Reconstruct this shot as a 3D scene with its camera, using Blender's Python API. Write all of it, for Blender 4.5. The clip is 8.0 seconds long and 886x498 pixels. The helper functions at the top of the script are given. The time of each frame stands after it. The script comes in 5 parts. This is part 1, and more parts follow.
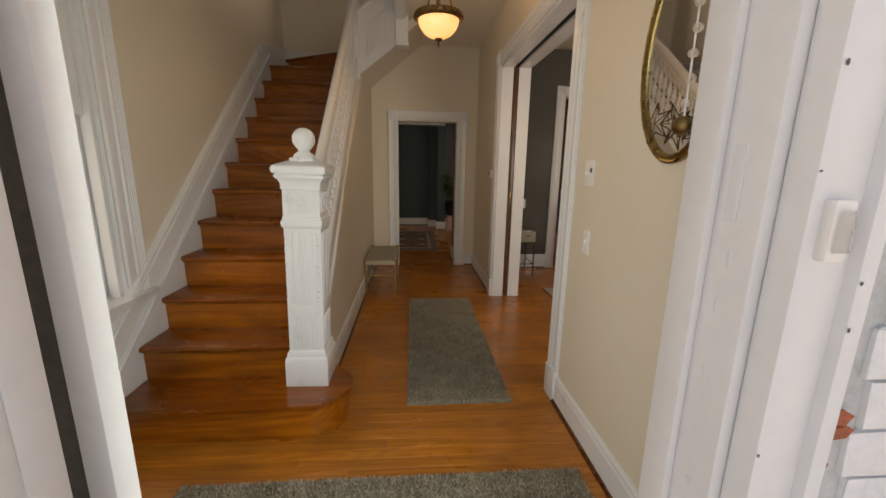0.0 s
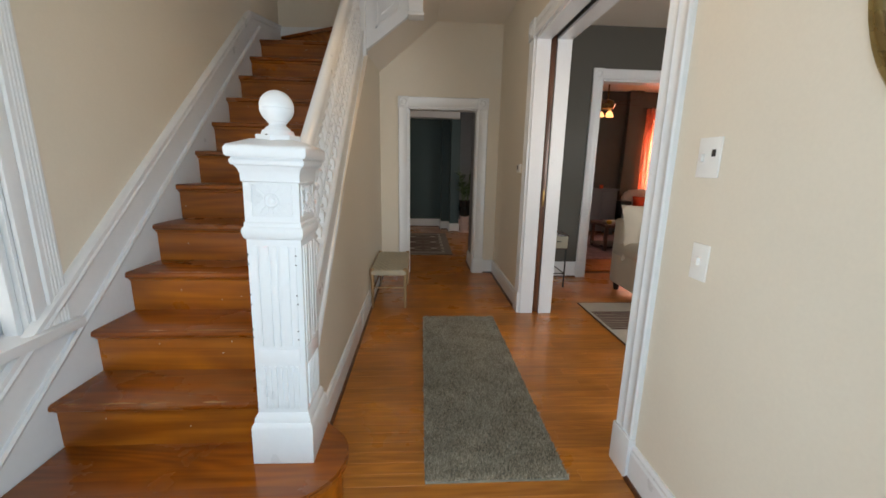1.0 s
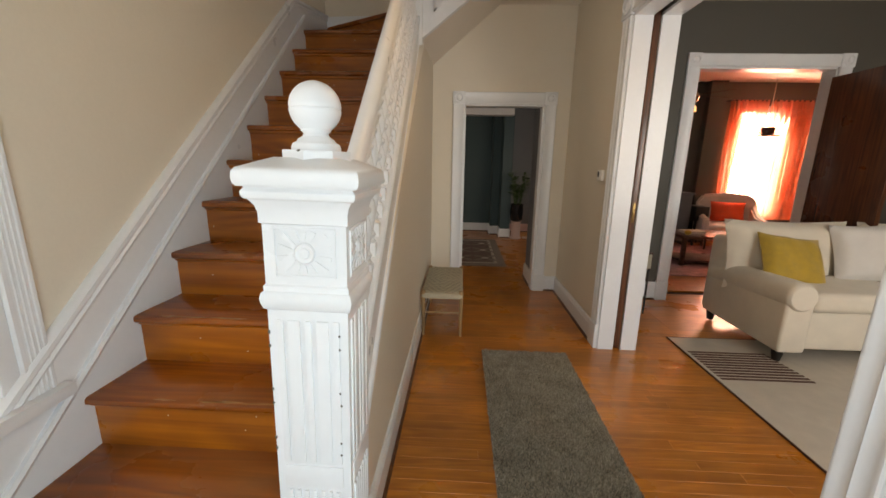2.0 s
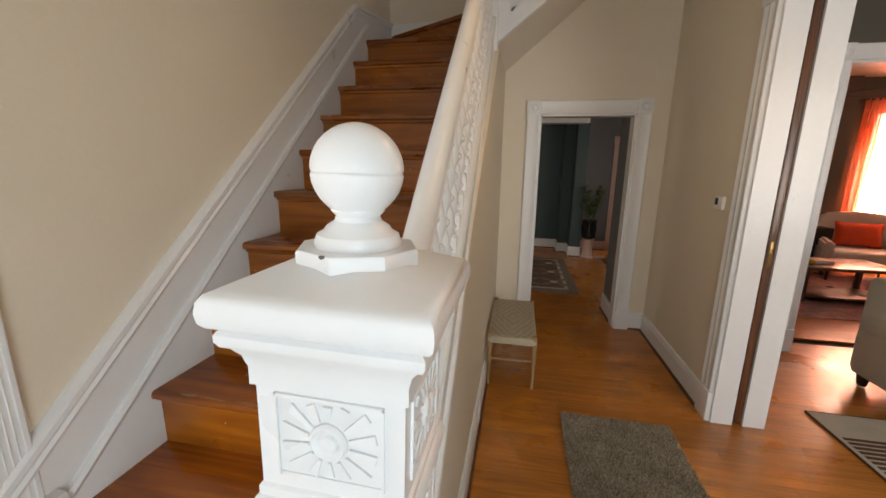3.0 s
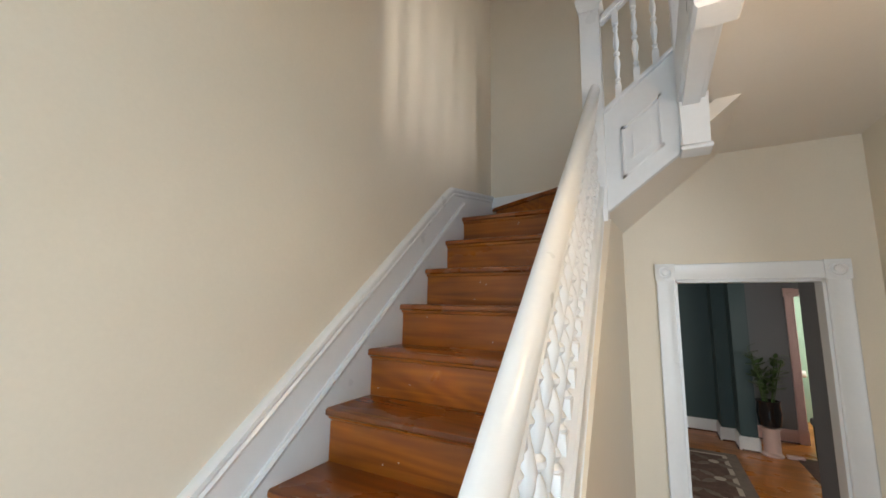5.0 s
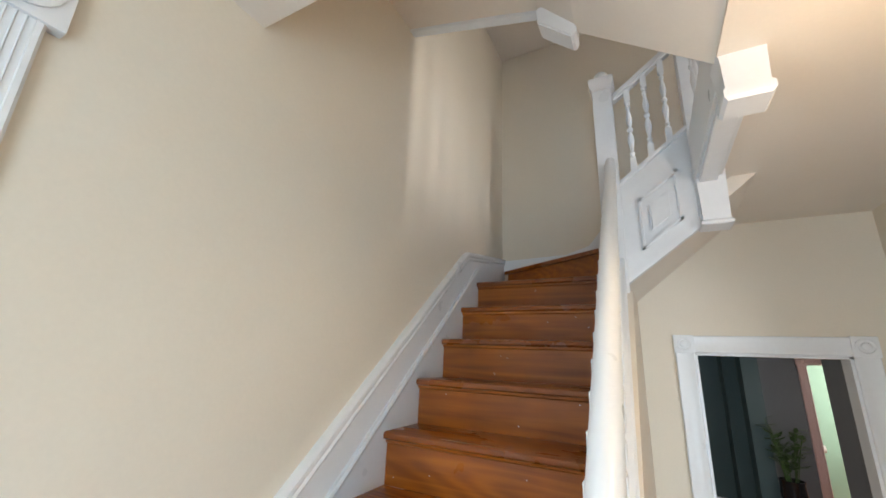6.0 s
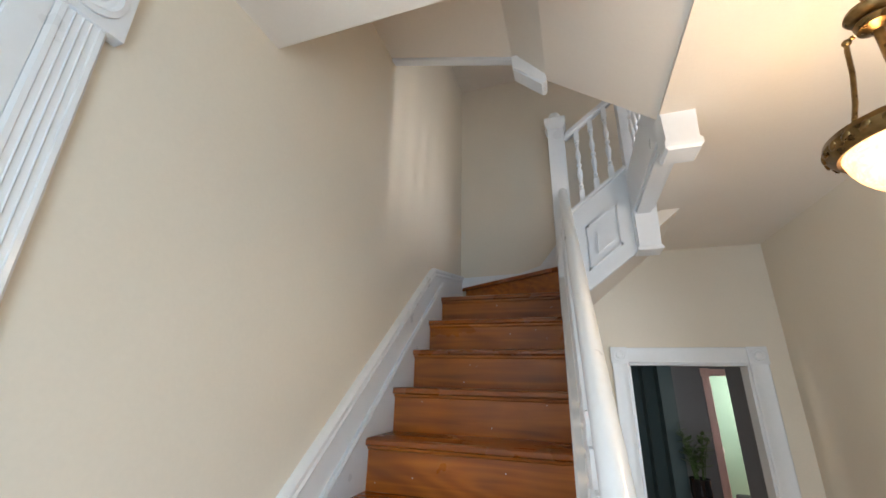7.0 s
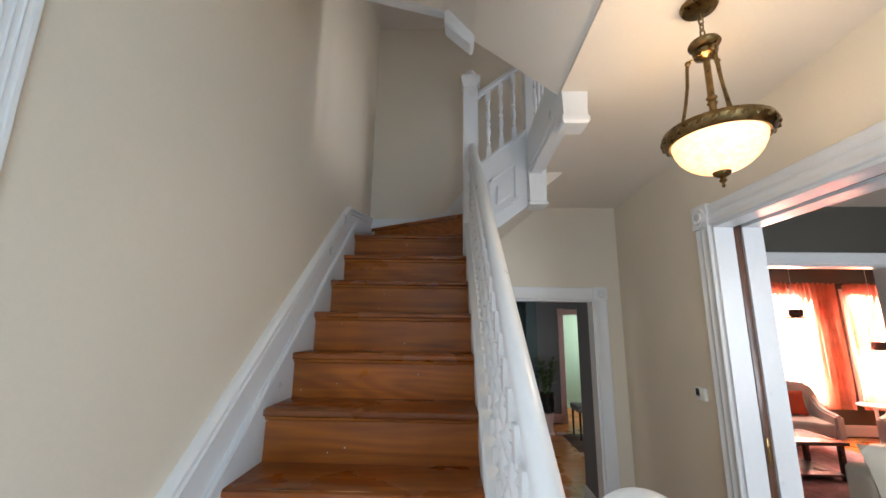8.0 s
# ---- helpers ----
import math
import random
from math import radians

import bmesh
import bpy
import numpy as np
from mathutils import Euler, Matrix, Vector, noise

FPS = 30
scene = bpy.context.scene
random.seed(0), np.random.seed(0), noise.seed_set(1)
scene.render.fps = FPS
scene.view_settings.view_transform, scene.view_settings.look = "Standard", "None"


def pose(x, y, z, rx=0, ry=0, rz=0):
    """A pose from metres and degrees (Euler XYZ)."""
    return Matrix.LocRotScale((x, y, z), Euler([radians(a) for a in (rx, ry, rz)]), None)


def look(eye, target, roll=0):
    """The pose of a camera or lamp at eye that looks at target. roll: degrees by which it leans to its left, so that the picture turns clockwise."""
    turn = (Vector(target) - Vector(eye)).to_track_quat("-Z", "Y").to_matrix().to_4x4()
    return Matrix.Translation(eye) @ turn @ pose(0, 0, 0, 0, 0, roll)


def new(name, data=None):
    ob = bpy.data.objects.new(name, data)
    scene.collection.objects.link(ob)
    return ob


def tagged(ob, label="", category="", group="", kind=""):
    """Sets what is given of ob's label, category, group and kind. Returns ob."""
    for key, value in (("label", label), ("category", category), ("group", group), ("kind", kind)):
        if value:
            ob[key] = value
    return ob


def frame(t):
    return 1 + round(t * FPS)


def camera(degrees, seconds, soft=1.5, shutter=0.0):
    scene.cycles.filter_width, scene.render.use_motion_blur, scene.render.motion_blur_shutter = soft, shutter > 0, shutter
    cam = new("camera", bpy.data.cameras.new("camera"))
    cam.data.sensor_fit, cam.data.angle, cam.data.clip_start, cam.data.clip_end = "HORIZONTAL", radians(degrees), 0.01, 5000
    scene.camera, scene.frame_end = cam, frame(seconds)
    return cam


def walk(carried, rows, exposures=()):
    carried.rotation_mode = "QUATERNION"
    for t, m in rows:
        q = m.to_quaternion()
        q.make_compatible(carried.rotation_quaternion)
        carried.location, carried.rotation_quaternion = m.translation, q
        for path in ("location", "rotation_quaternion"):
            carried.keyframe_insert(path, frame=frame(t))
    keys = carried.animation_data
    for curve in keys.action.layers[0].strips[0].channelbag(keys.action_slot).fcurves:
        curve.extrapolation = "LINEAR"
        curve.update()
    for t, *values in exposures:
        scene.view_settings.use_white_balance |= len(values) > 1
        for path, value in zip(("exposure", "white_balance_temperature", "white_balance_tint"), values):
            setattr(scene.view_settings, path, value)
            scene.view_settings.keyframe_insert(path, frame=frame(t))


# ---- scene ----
cam = camera(98.4, 8.0, soft=1.6)
PATH = [
    (0, (0.125, 0.036, 1.365), (0.284, 1.985, 0.945), 1.0),
    (0.5, (0.116, 0.343, 1.356), (0.261, 2.293, 0.936), 1.1),
    (1, (0.071, 0.671, 1.304), (0.188, 2.622, 0.883), 1.1),
    (2.5, (-0.169, 1.407, 1.435), (-0.394, 3.343, 0.988), 0.9),
    (3, (-0.222, 1.615, 1.492), (-0.6, 3.533, 1.072), 0.8),
    (3.5, (-0.259, 1.794, 1.563), (-0.842, 3.679, 1.233), 0.7),
    (4, (-0.251, 1.922, 1.639), (-1.004, 3.766, 1.463), 0.7),
    (4.5, (-0.243, 2.009, 1.699), (-1.099, 3.816, 1.75), 0.8),
    (5, (-0.223, 2.077, 1.767), (-1.174, 3.814, 2.052), 0.9),
    (6.5, (-0.429, 1.974, 1.88), (-1.256, 3.689, 2.491), 1.3),
    (7, (-0.48, 1.857, 1.805), (-1.085, 3.651, 2.451), 1.3),
    (7.5, (-0.538, 1.768, 1.736), (-0.918, 3.646, 2.311), 1.1),
    (8, (-0.596, 1.640, 1.694), (-0.654, 3.598, 2.092), 0.8),
]
EXPOSURES = [(0, -0.44, 10200, 22), (0.5, 0.16, 8000, 18), (1.0, 0.22, 7600, 15), (2.5, 0.26, 8900, 19), (3.0, 0.22, 8500, 19), (3.5, 0.36, 9900, 23), (4.0, 0.78, 8000, 14), (4.5, 0.94, 7200, 12),
             (5.0, 0.98, 7000, 12), (6.5, 1.14, 6600, 11), (7.0, 0.96, 6600, 12), (7.5, 0.8, 6500, 12), (8.0, 0.6, 6500, 12)]
walk(cam, [(t, look(eye, target, roll)) for t, eye, target, roll in PATH], EXPOSURES)

# ---- world and lights ----
world = bpy.data.worlds.new("sky")
scene.world = world
world.use_nodes = True
sky = world.node_tree.nodes.new("ShaderNodeTexSky")
sky.sky_type, sky.sun_disc = "NISHITA", False
sky.sun_elevation, sky.sun_rotation = radians(65), radians(41)
world.node_tree.links.new(sky.outputs[0], world.node_tree.nodes["Background"].inputs[0])
world.node_tree.nodes["Background"].inputs[1].default_value = 0.37


def area(name, eye, target, w, h, watts, color):
    data = bpy.data.lights.new(name, "AREA")
    data.shape, data.size, data.size_y, data.energy, data.color = "RECTANGLE", w, h, watts, color
    ob = new(name, data)
    ob.matrix_world = look(eye, target)
    return ob


sun_data = bpy.data.lights.new("sun", "SUN")
sun_data.energy, sun_data.angle, sun_data.color = 5.0, radians(0.6), (1.0, 0.95, 0.87)
sun = new("sun", sun_data)
sun.matrix_world = look((6, 7, 20), (0, 0, 0))
DAY = (0.82, 0.92, 1.0)
area("sky_through_front_door", (0.11, 0.72, 1.12), (-0.6, 3.0, 1.0), 0.82, 2.1, 17.5, (0.54, 0.80, 1.0))
area("sky_through_stair_window", (-1.48, 1.68, 1.6), (0, 1.68, 1.5), 0.8, 1.75, 19, DAY)
area("sky_through_parlour_window", (2.9, 0.72, 1.6), (2.9, 3, 1.3), 1.55, 1.65, 48, DAY)
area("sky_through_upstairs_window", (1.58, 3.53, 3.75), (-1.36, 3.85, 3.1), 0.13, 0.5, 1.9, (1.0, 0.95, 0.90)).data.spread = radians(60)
# added lamp brightening the dining room; the wall behind it has no window
area("added_dining_fill_west", (-2.4, 6.6, 1.5), (1.0, 8.8, 0.8), 1.2, 1.5, 13, (1.0, 0.93, 0.84))
# unseen extra lamp for the plant and grey wall, before a closed partition
area("added_dining_fill_east", (1.93, 6.6, 1.5), (0.9, 9.0, 0.9), 0.9, 1.3, 12, (1.0, 0.95, 0.9))
area("sky_through_kitchen_window", (3.0, 9.9, 1.6), (1.5, 9.9, 1.2), 0.7, 1.2, 34, (1.0, 0.97, 0.9))
area("sun_through_window", (5.23, 8.66, 1.5), (5.1, 5, 0.6), 0.78, 1.7, 125, (1.0, 0.96, 0.92))
area("sun_through_window", (6.64, 8.66, 1.5), (6.4, 5, 0.6), 0.72, 1.7, 125, (1.0, 0.96, 0.92))
bulb_data = bpy.data.lights.new("lamp_bulb", "POINT")
bulb_data.energy, bulb_data.color, bulb_data.shadow_soft_size = 8.0, (1.0, 0.74, 0.46), 0.05
bulb = new("lamp_bulb", bulb_data)
bulb.location = (0.30, 2.87, 2.345)


BOWL, OUTDOORS = 1.35, 5.5


# ---- building helpers ----
def thing(name, label="", category="", group="", kind="", at=(0, 0, 0)):
    ob = new(name)
    ob.location = at
    return tagged(ob, label, category, group, kind)


def mesh_of(name, bm, material, smooth=False):
    me = bpy.data.meshes.new(name)
    bmesh.ops.recalc_face_normals(bm, faces=bm.faces)
    bm.to_mesh(me)
    bm.free()
    me.materials.append(material)
    if smooth:
        me.polygons.foreach_set("use_smooth", [True] * len(me.polygons))
        me.set_sharp_from_angle(angle=radians(38))
    return me


def part(name, bm, material, parent=None, label="", smooth=True, category="", kind=""):
    """Links a bmesh in world coordinates as one mesh object, under parent where one is given."""
    ob = new(name, mesh_of(name, bm, material, smooth))
    if parent is not None:
        at = Vector((0, 0, 0))
        up = parent
        while up is not None:
            at += up.location
            up = up.parent
        ob.data.transform(Matrix.Translation(-at))
        ob.parent = parent
    return tagged(ob, label, category, "", kind)


def box(x0, x1, y0, y1, z0, z1, bevel=0.0, bm=None):
    bm = bm or bmesh.new()
    m = Matrix.LocRotScale(((x0 + x1) / 2, (y0 + y1) / 2, (z0 + z1) / 2), None, (abs(x1 - x0), abs(y1 - y0), abs(z1 - z0)))
    made = bmesh.ops.create_cube(bm, size=1, matrix=m)["verts"]
    if bevel:
        edges = {e for v in made for e in v.link_edges}
        bmesh.ops.bevel(bm, geom=list(edges), offset=bevel, segments=2, affect="EDGES", profile=0.6)
    return bm


def boxes(rows, bevel=0.0):
    bm = bmesh.new()
    for row in rows:
        box(*row, bevel=bevel, bm=bm)
    return bm


def prism(points, axis, a, b, bevel=0.0, bm=None):
    """A closed outline, given in the two axes other than axis, pushed from a to b along it."""
    bm = bm or bmesh.new()
    spot = {"x": lambda p, c: (c, p[0], p[1]), "y": lambda p, c: (p[0], c, p[1]), "z": lambda p, c: (p[0], p[1], c)}[axis]
    one = [bm.verts.new(spot(p, a)) for p in points]
    two = [bm.verts.new(spot(p, b)) for p in points]
    faces = [bm.faces.new(one), bm.faces.new(two[::-1])]
    n = len(points)
    for i in range(n):
        faces.append(bm.faces.new((one[i], two[i], two[(i + 1) % n], one[(i + 1) % n])))
    bmesh.ops.recalc_face_normals(bm, faces=faces)
    if bevel:
        bmesh.ops.bevel(bm, geom=list({e for f in faces for e in f.edges}), offset=bevel, segments=2, affect="EDGES")
    return bm


def lathe(profile, centre, sides=24, bm=None, turn=0.0):
    """Turned round an upright axis; profile of (radius, height)."""
    bm = bm or bmesh.new()
    rings = []
    for r, z in profile:
        rings.append([bm.verts.new((centre[0] + r * math.cos(turn + 2 * math.pi * i / sides), centre[1] + r * math.sin(turn + 2 * math.pi * i / sides), centre[2] + z)) for i in range(sides)])
    for lo, hi in zip(rings, rings[1:]):
        for i in range(sides):
            bm.faces.new((lo[i], lo[(i + 1) % sides], hi[(i + 1) % sides], hi[i]))
    bm.faces.new(rings[0][::-1])
    bm.faces.new(rings[-1])
    return bm


def sweep(section, points, up=(0, 0, 1), bm=None):
    """A closed section (across, upwards) carried along a line of points."""
    bm = bm or bmesh.new()
    pts = [Vector(p) for p in points]
    rings = []
    for i, p in enumerate(pts):
        ahead = (pts[min(i + 1, len(pts) - 1)] - pts[max(i - 1, 0)]).normalized()
        side = ahead.cross(Vector(up)).normalized()
        top = side.cross(ahead).normalized()
        rings.append([bm.verts.new(p + side * a + top * b) for a, b in section])
    n = len(section)
    for lo, hi in zip(rings, rings[1:]):
        for i in range(n):
            bm.faces.new((lo[i], lo[(i + 1) % n], hi[(i + 1) % n], hi[i]))
    bm.faces.new(rings[0][::-1])
    bm.faces.new(rings[-1])
    return bm


def round_section(r, n=10):
    return [(r * math.cos(2 * math.pi * i / n), r * math.sin(2 * math.pi * i / n)) for i in range(n)]


def tube(points, r, n=10, up=(0, 0.3, 1), bm=None):
    return sweep(round_section(r, n), points, up, bm)


def ball(centre, r, bm=None, scale=(1, 1, 1), u=24, v=16):
    bm = bm or bmesh.new()
    bmesh.ops.create_uvsphere(bm, u_segments=u, v_segments=v, radius=r, matrix=Matrix.LocRotScale(centre, None, scale))
    return bm


# ---- materials ----
def material(name, color, rough=0.5, metal=0.0, scale=6.0, vary=0.08, fine=60.0, bump=0.05, coat=0.0, spread=0.15, stretch=(1, 1, 1), sheen=0.0, random_tint=0.0):
    """Paint, cloth, metal: a colour that wanders at two scales, with uneven gloss and a fine relief."""
    mat = bpy.data.materials.new(name)
    mat.use_nodes = True
    nt = mat.node_tree
    nd, ln = nt.nodes, nt.links
    bsdf = nd["Principled BSDF"]
    geo = nd.new("ShaderNodeNewGeometry")
    mp = nd.new("ShaderNodeMapping")
    mp.inputs["Scale"].default_value = stretch
    ln.new(geo.outputs["Position"], mp.inputs[0])
    n1, n2 = nd.new("ShaderNodeTexNoise"), nd.new("ShaderNodeTexNoise")
    n1.inputs["Scale"].default_value, n1.inputs["Detail"].default_value = scale, 5
    n2.inputs["Scale"].default_value, n2.inputs["Detail"].default_value = fine, 3
    for n in (n1, n2):
        ln.new(mp.outputs[0], n.inputs["Vector"])
    add = nd.new("ShaderNodeMath")
    add.operation = "MULTIPLY_ADD"
    add.inputs[1].default_value = 0.65
    half = nd.new("ShaderNodeMath")
    half.operation = "MULTIPLY"
    half.inputs[1].default_value = 0.35
    ln.new(n2.outputs[0], half.inputs[0])
    ln.new(n1.outputs[0], add.inputs[0])
    ln.new(half.outputs[0], add.inputs[2])
    ramp = nd.new("ShaderNodeValToRGB")
    ramp.color_ramp.elements[0].position, ramp.color_ramp.elements[1].position = 0.3, 0.7
    ramp.color_ramp.elements[0].color = (*[c * (1 - vary) for c in color], 1)
    ramp.color_ramp.elements[1].color = (*[min(1, c * (1 + vary)) for c in color], 1)
    ln.new(add.outputs[0], ramp.inputs[0])
    out = ramp.outputs[0]
    if random_tint:
        info = nd.new("ShaderNodeObjectInfo")
        mr = nd.new("ShaderNodeMapRange")
        mr.inputs["To Min"].default_value, mr.inputs["To Max"].default_value = 1 - random_tint, 1 + random_tint
        ln.new(info.outputs["Random"], mr.inputs["Value"])
        hsv = nd.new("ShaderNodeHueSaturation")
        ln.new(mr.outputs[0], hsv.inputs["Value"])
        ln.new(out, hsv.inputs["Color"])
        out = hsv.outputs[0]
    ln.new(out, bsdf.inputs["Base Color"])
    mr2 = nd.new("ShaderNodeMapRange")
    mr2.inputs["From Min"].default_value, mr2.inputs["From Max"].default_value = 0.3, 0.7
    mr2.inputs["To Min"].default_value, mr2.inputs["To Max"].default_value = max(0.02, rough * (1 - spread)), min(1, rough * (1 + spread))
    ln.new(n1.outputs[0], mr2.inputs["Value"])
    ln.new(mr2.outputs[0], bsdf.inputs["Roughness"])
    bsdf.inputs["Metallic"].default_value = metal
    bsdf.inputs["Coat Weight"].default_value = coat
    bsdf.inputs["Coat Roughness"].default_value = 0.15
    bsdf.inputs["Sheen Weight"].default_value = sheen
    if bump:
        bp = nd.new("ShaderNodeBump")
        bp.inputs["Strength"].default_value, bp.inputs["Distance"].default_value = bump, 0.01
        ln.new(add.outputs[0], bp.inputs["Height"])
        ln.new(bp.outputs[0], bsdf.inputs["Normal"])
    return mat


def wood(name, dark, light, grain=(3, 60, 60), rough=0.28, coat=0.3, tint=0.12, bump=0.04, wear=0.25, scuff=0.0):
    """Varnished wood with its grain along one axis, each piece its own shade."""
    mat = bpy.data.materials.new(name)
    mat.use_nodes = True
    nt = mat.node_tree
    nd, ln = nt.nodes, nt.links
    bsdf = nd["Principled BSDF"]
    geo, info = nd.new("ShaderNodeNewGeometry"), nd.new("ShaderNodeObjectInfo")
    shift = nd.new("ShaderNodeVectorMath")
    shift.operation = "MULTIPLY_ADD"
    shift.inputs[1].default_value = (7.3, 5.1, 3.7)
    either = nd.new("ShaderNodeMath")
    either.operation = "ADD"
    ln.new(info.outputs["Random"], either.inputs[0])
    ln.new(geo.outputs["Random Per Island"], either.inputs[1])
    chance = nd.new("ShaderNodeMath")
    chance.operation = "FRACT"
    ln.new(either.outputs[0], chance.inputs[0])
    ln.new(chance.outputs[0], shift.inputs[0])
    ln.new(geo.outputs["Position"], shift.inputs[2])
    mp = nd.new("ShaderNodeMapping")
    mp.inputs["Scale"].default_value = grain
    ln.new(shift.outputs[0], mp.inputs[0])
    bands = nd.new("ShaderNodeTexNoise")
    bands.inputs["Scale"].default_value, bands.inputs["Detail"].default_value, bands.inputs["Distortion"].default_value = 1.0, 6, 1.4
    ln.new(mp.outputs[0], bands.inputs["Vector"])
    ramp = nd.new("ShaderNodeValToRGB")
    ramp.color_ramp.elements[0].position, ramp.color_ramp.elements[1].position = 0.28, 0.74
    ramp.color_ramp.elements[0].color, ramp.color_ramp.elements[1].color = (*dark, 1), (*light, 1)
    wide = nd.new("ShaderNodeMapping")
    wide.inputs["Scale"].default_value = (grain[0] * 0.55, grain[1] * 0.2, grain[2] * 0.2)
    ln.new(shift.outputs[0], wide.inputs[0])
    hills = nd.new("ShaderNodeTexNoise")
    hills.inputs["Scale"].default_value, hills.inputs["Detail"].default_value, hills.inputs["Distortion"].default_value = 1.0, 1.0, 0.3
    ln.new(wide.outputs[0], hills.inputs["Vector"])
    rings, wave, figure = nd.new("ShaderNodeMath"), nd.new("ShaderNodeMath"), nd.new("ShaderNodeMath")
    rings.operation, wave.operation, figure.operation = "MULTIPLY", "SINE", "MULTIPLY_ADD"
    rings.inputs[1].default_value = 70.0
    figure.inputs[1].default_value = 0.11
    ln.new(hills.outputs[0], rings.inputs[0])
    ln.new(rings.outputs[0], wave.inputs[0])
    ln.new(wave.outputs[0], figure.inputs[0])
    ln.new(bands.outputs[0], figure.inputs[2])
    ln.new(figure.outputs[0], ramp.inputs[0])
    mr = nd.new("ShaderNodeMapRange")
    mr.inputs["To Min"].default_value, mr.inputs["To Max"].default_value = 1 - tint, 1 + tint
    ln.new(chance.outputs[0], mr.inputs["Value"])
    hsv = nd.new("ShaderNodeHueSaturation")
    ln.new(mr.outputs[0], hsv.inputs["Value"])
    ln.new(ramp.outputs[0], hsv.inputs["Color"])
    blotch = nd.new("ShaderNodeTexNoise")
    blotch.inputs["Scale"].default_value, blotch.inputs["Detail"].default_value = 2.3, 6
    ln.new(geo.outputs["Position"], blotch.inputs["Vector"])
    worn = nd.new("ShaderNodeMapRange")
    worn.inputs["From Min"].default_value, worn.inputs["From Max"].default_value = 0.35, 0.7
    worn.inputs["To Min"].default_value, worn.inputs["To Max"].default_value = 1.0 + wear * 0.4, 1.0 - wear
    ln.new(blotch.outputs[0], worn.inputs["Value"])
    hsv2 = nd.new("ShaderNodeHueSaturation")
    ln.new(worn.outputs[0], hsv2.inputs["Value"])
    ln.new(hsv.outputs[0], hsv2.inputs["Color"])
    mr2 = nd.new("ShaderNodeMapRange")
    mr2.inputs["From Min"].default_value, mr2.inputs["From Max"].default_value = 0.3, 0.7
    mr2.inputs["To Min"].default_value, mr2.inputs["To Max"].default_value = rough * 0.75, rough * 1.7
    ln.new(blotch.outputs[0], mr2.inputs["Value"])
    if scuff:  # dull grey-brown patches where feet have rubbed the varnish away
        feet = nd.new("ShaderNodeTexNoise")
        feet.inputs["Scale"].default_value, feet.inputs["Detail"].default_value = 3.4, 7
        drift = nd.new("ShaderNodeMapping")
        drift.inputs["Location"].default_value, drift.inputs["Scale"].default_value = (3.1, 1.7, 0.4), (0.7, 1.6, 1.0)
        ln.new(geo.outputs["Position"], drift.inputs[0])
        ln.new(drift.outputs[0], feet.inputs["Vector"])
        mask = nd.new("ShaderNodeMapRange")
        mask.inputs["From Min"].default_value, mask.inputs["From Max"].default_value = 0.46, 0.74
        mask.inputs["To Max"].default_value = scuff
        ln.new(feet.outputs[0], mask.inputs["Value"])
        dull, rubbed = nd.new("ShaderNodeMix"), nd.new("ShaderNodeMath")
        dull.data_type = "RGBA"
        dull.inputs[7].default_value = (0.21, 0.105, 0.042, 1)
        ln.new(mask.outputs[0], dull.inputs[0])
        ln.new(hsv2.outputs[0], dull.inputs[6])
        ln.new(dull.outputs[2], bsdf.inputs["Base Color"])
        rubbed.operation = "MULTIPLY_ADD"
        rubbed.inputs[1].default_value = 0.25
        ln.new(mask.outputs[0], rubbed.inputs[0])
        ln.new(mr2.outputs[0], rubbed.inputs[2])
        ln.new(rubbed.outputs[0], bsdf.inputs["Roughness"])
    else:
        ln.new(hsv2.outputs[0], bsdf.inputs["Base Color"])
        ln.new(mr2.outputs[0], bsdf.inputs["Roughness"])
    bsdf.inputs["Coat Weight"].default_value, bsdf.inputs["Coat Roughness"].default_value = coat, 0.12
    bp = nd.new("ShaderNodeBump")
    bp.inputs["Strength"].default_value, bp.inputs["Distance"].default_value = bump, 0.005
    ln.new(bands.outputs[0], bp.inputs["Height"])
    ln.new(bp.outputs[0], bsdf.inputs["Normal"])
    return mat


def plain(name, color, rough=0.5, metal=0.0, glass=0.0, emit=None, strength=0.0, alpha=1.0):
    mat = bpy.data.materials.new(name)
    mat.use_nodes = True
    bsdf = mat.node_tree.nodes["Principled BSDF"]
    bsdf.inputs["Base Color"].default_value = (*color, 1)
    bsdf.inputs["Roughness"].default_value, bsdf.inputs["Metallic"].default_value = rough, metal
    bsdf.inputs["Transmission Weight"].default_value = glass
    if emit:
        bsdf.inputs["Emission Color"].default_value, bsdf.inputs["Emission Strength"].default_value = (*emit, 1), strength
    return mat


WALL = material("beige_wall_paint", (0.69, 0.624, 0.518), 0.62, scale=2.2, vary=0.035, fine=90, bump=0.06)
CEIL = material("warm_white_ceiling_paint", (0.74, 0.68, 0.60), 0.8, scale=3, vary=0.03, fine=70, bump=0.12)
TRIM = material("white_gloss_trim_paint", (0.72, 0.742, 0.76), 0.32, scale=5, vary=0.025, fine=40, bump=0.10, coat=0.15)
SLATE = material("slate_grey_wall_paint", (0.078, 0.072, 0.060), 0.6, scale=2, vary=0.05, bump=0.06)
TEAL = material("dark_teal_wall_paint", (0.035, 0.068, 0.075), 0.55, scale=2, vary=0.06, bump=0.06)
BLUEGREY = material("blue_grey_wall_paint", (0.14, 0.148, 0.165), 0.55, scale=2, vary=0.06, bump=0.06)
FLOORW = wood("amber_oak_floor", (0.37, 0.117, 0.013), (0.54, 0.195, 0.027), grain=(1.6, 34, 34), rough=0.27, coat=0.20, tint=0.15)
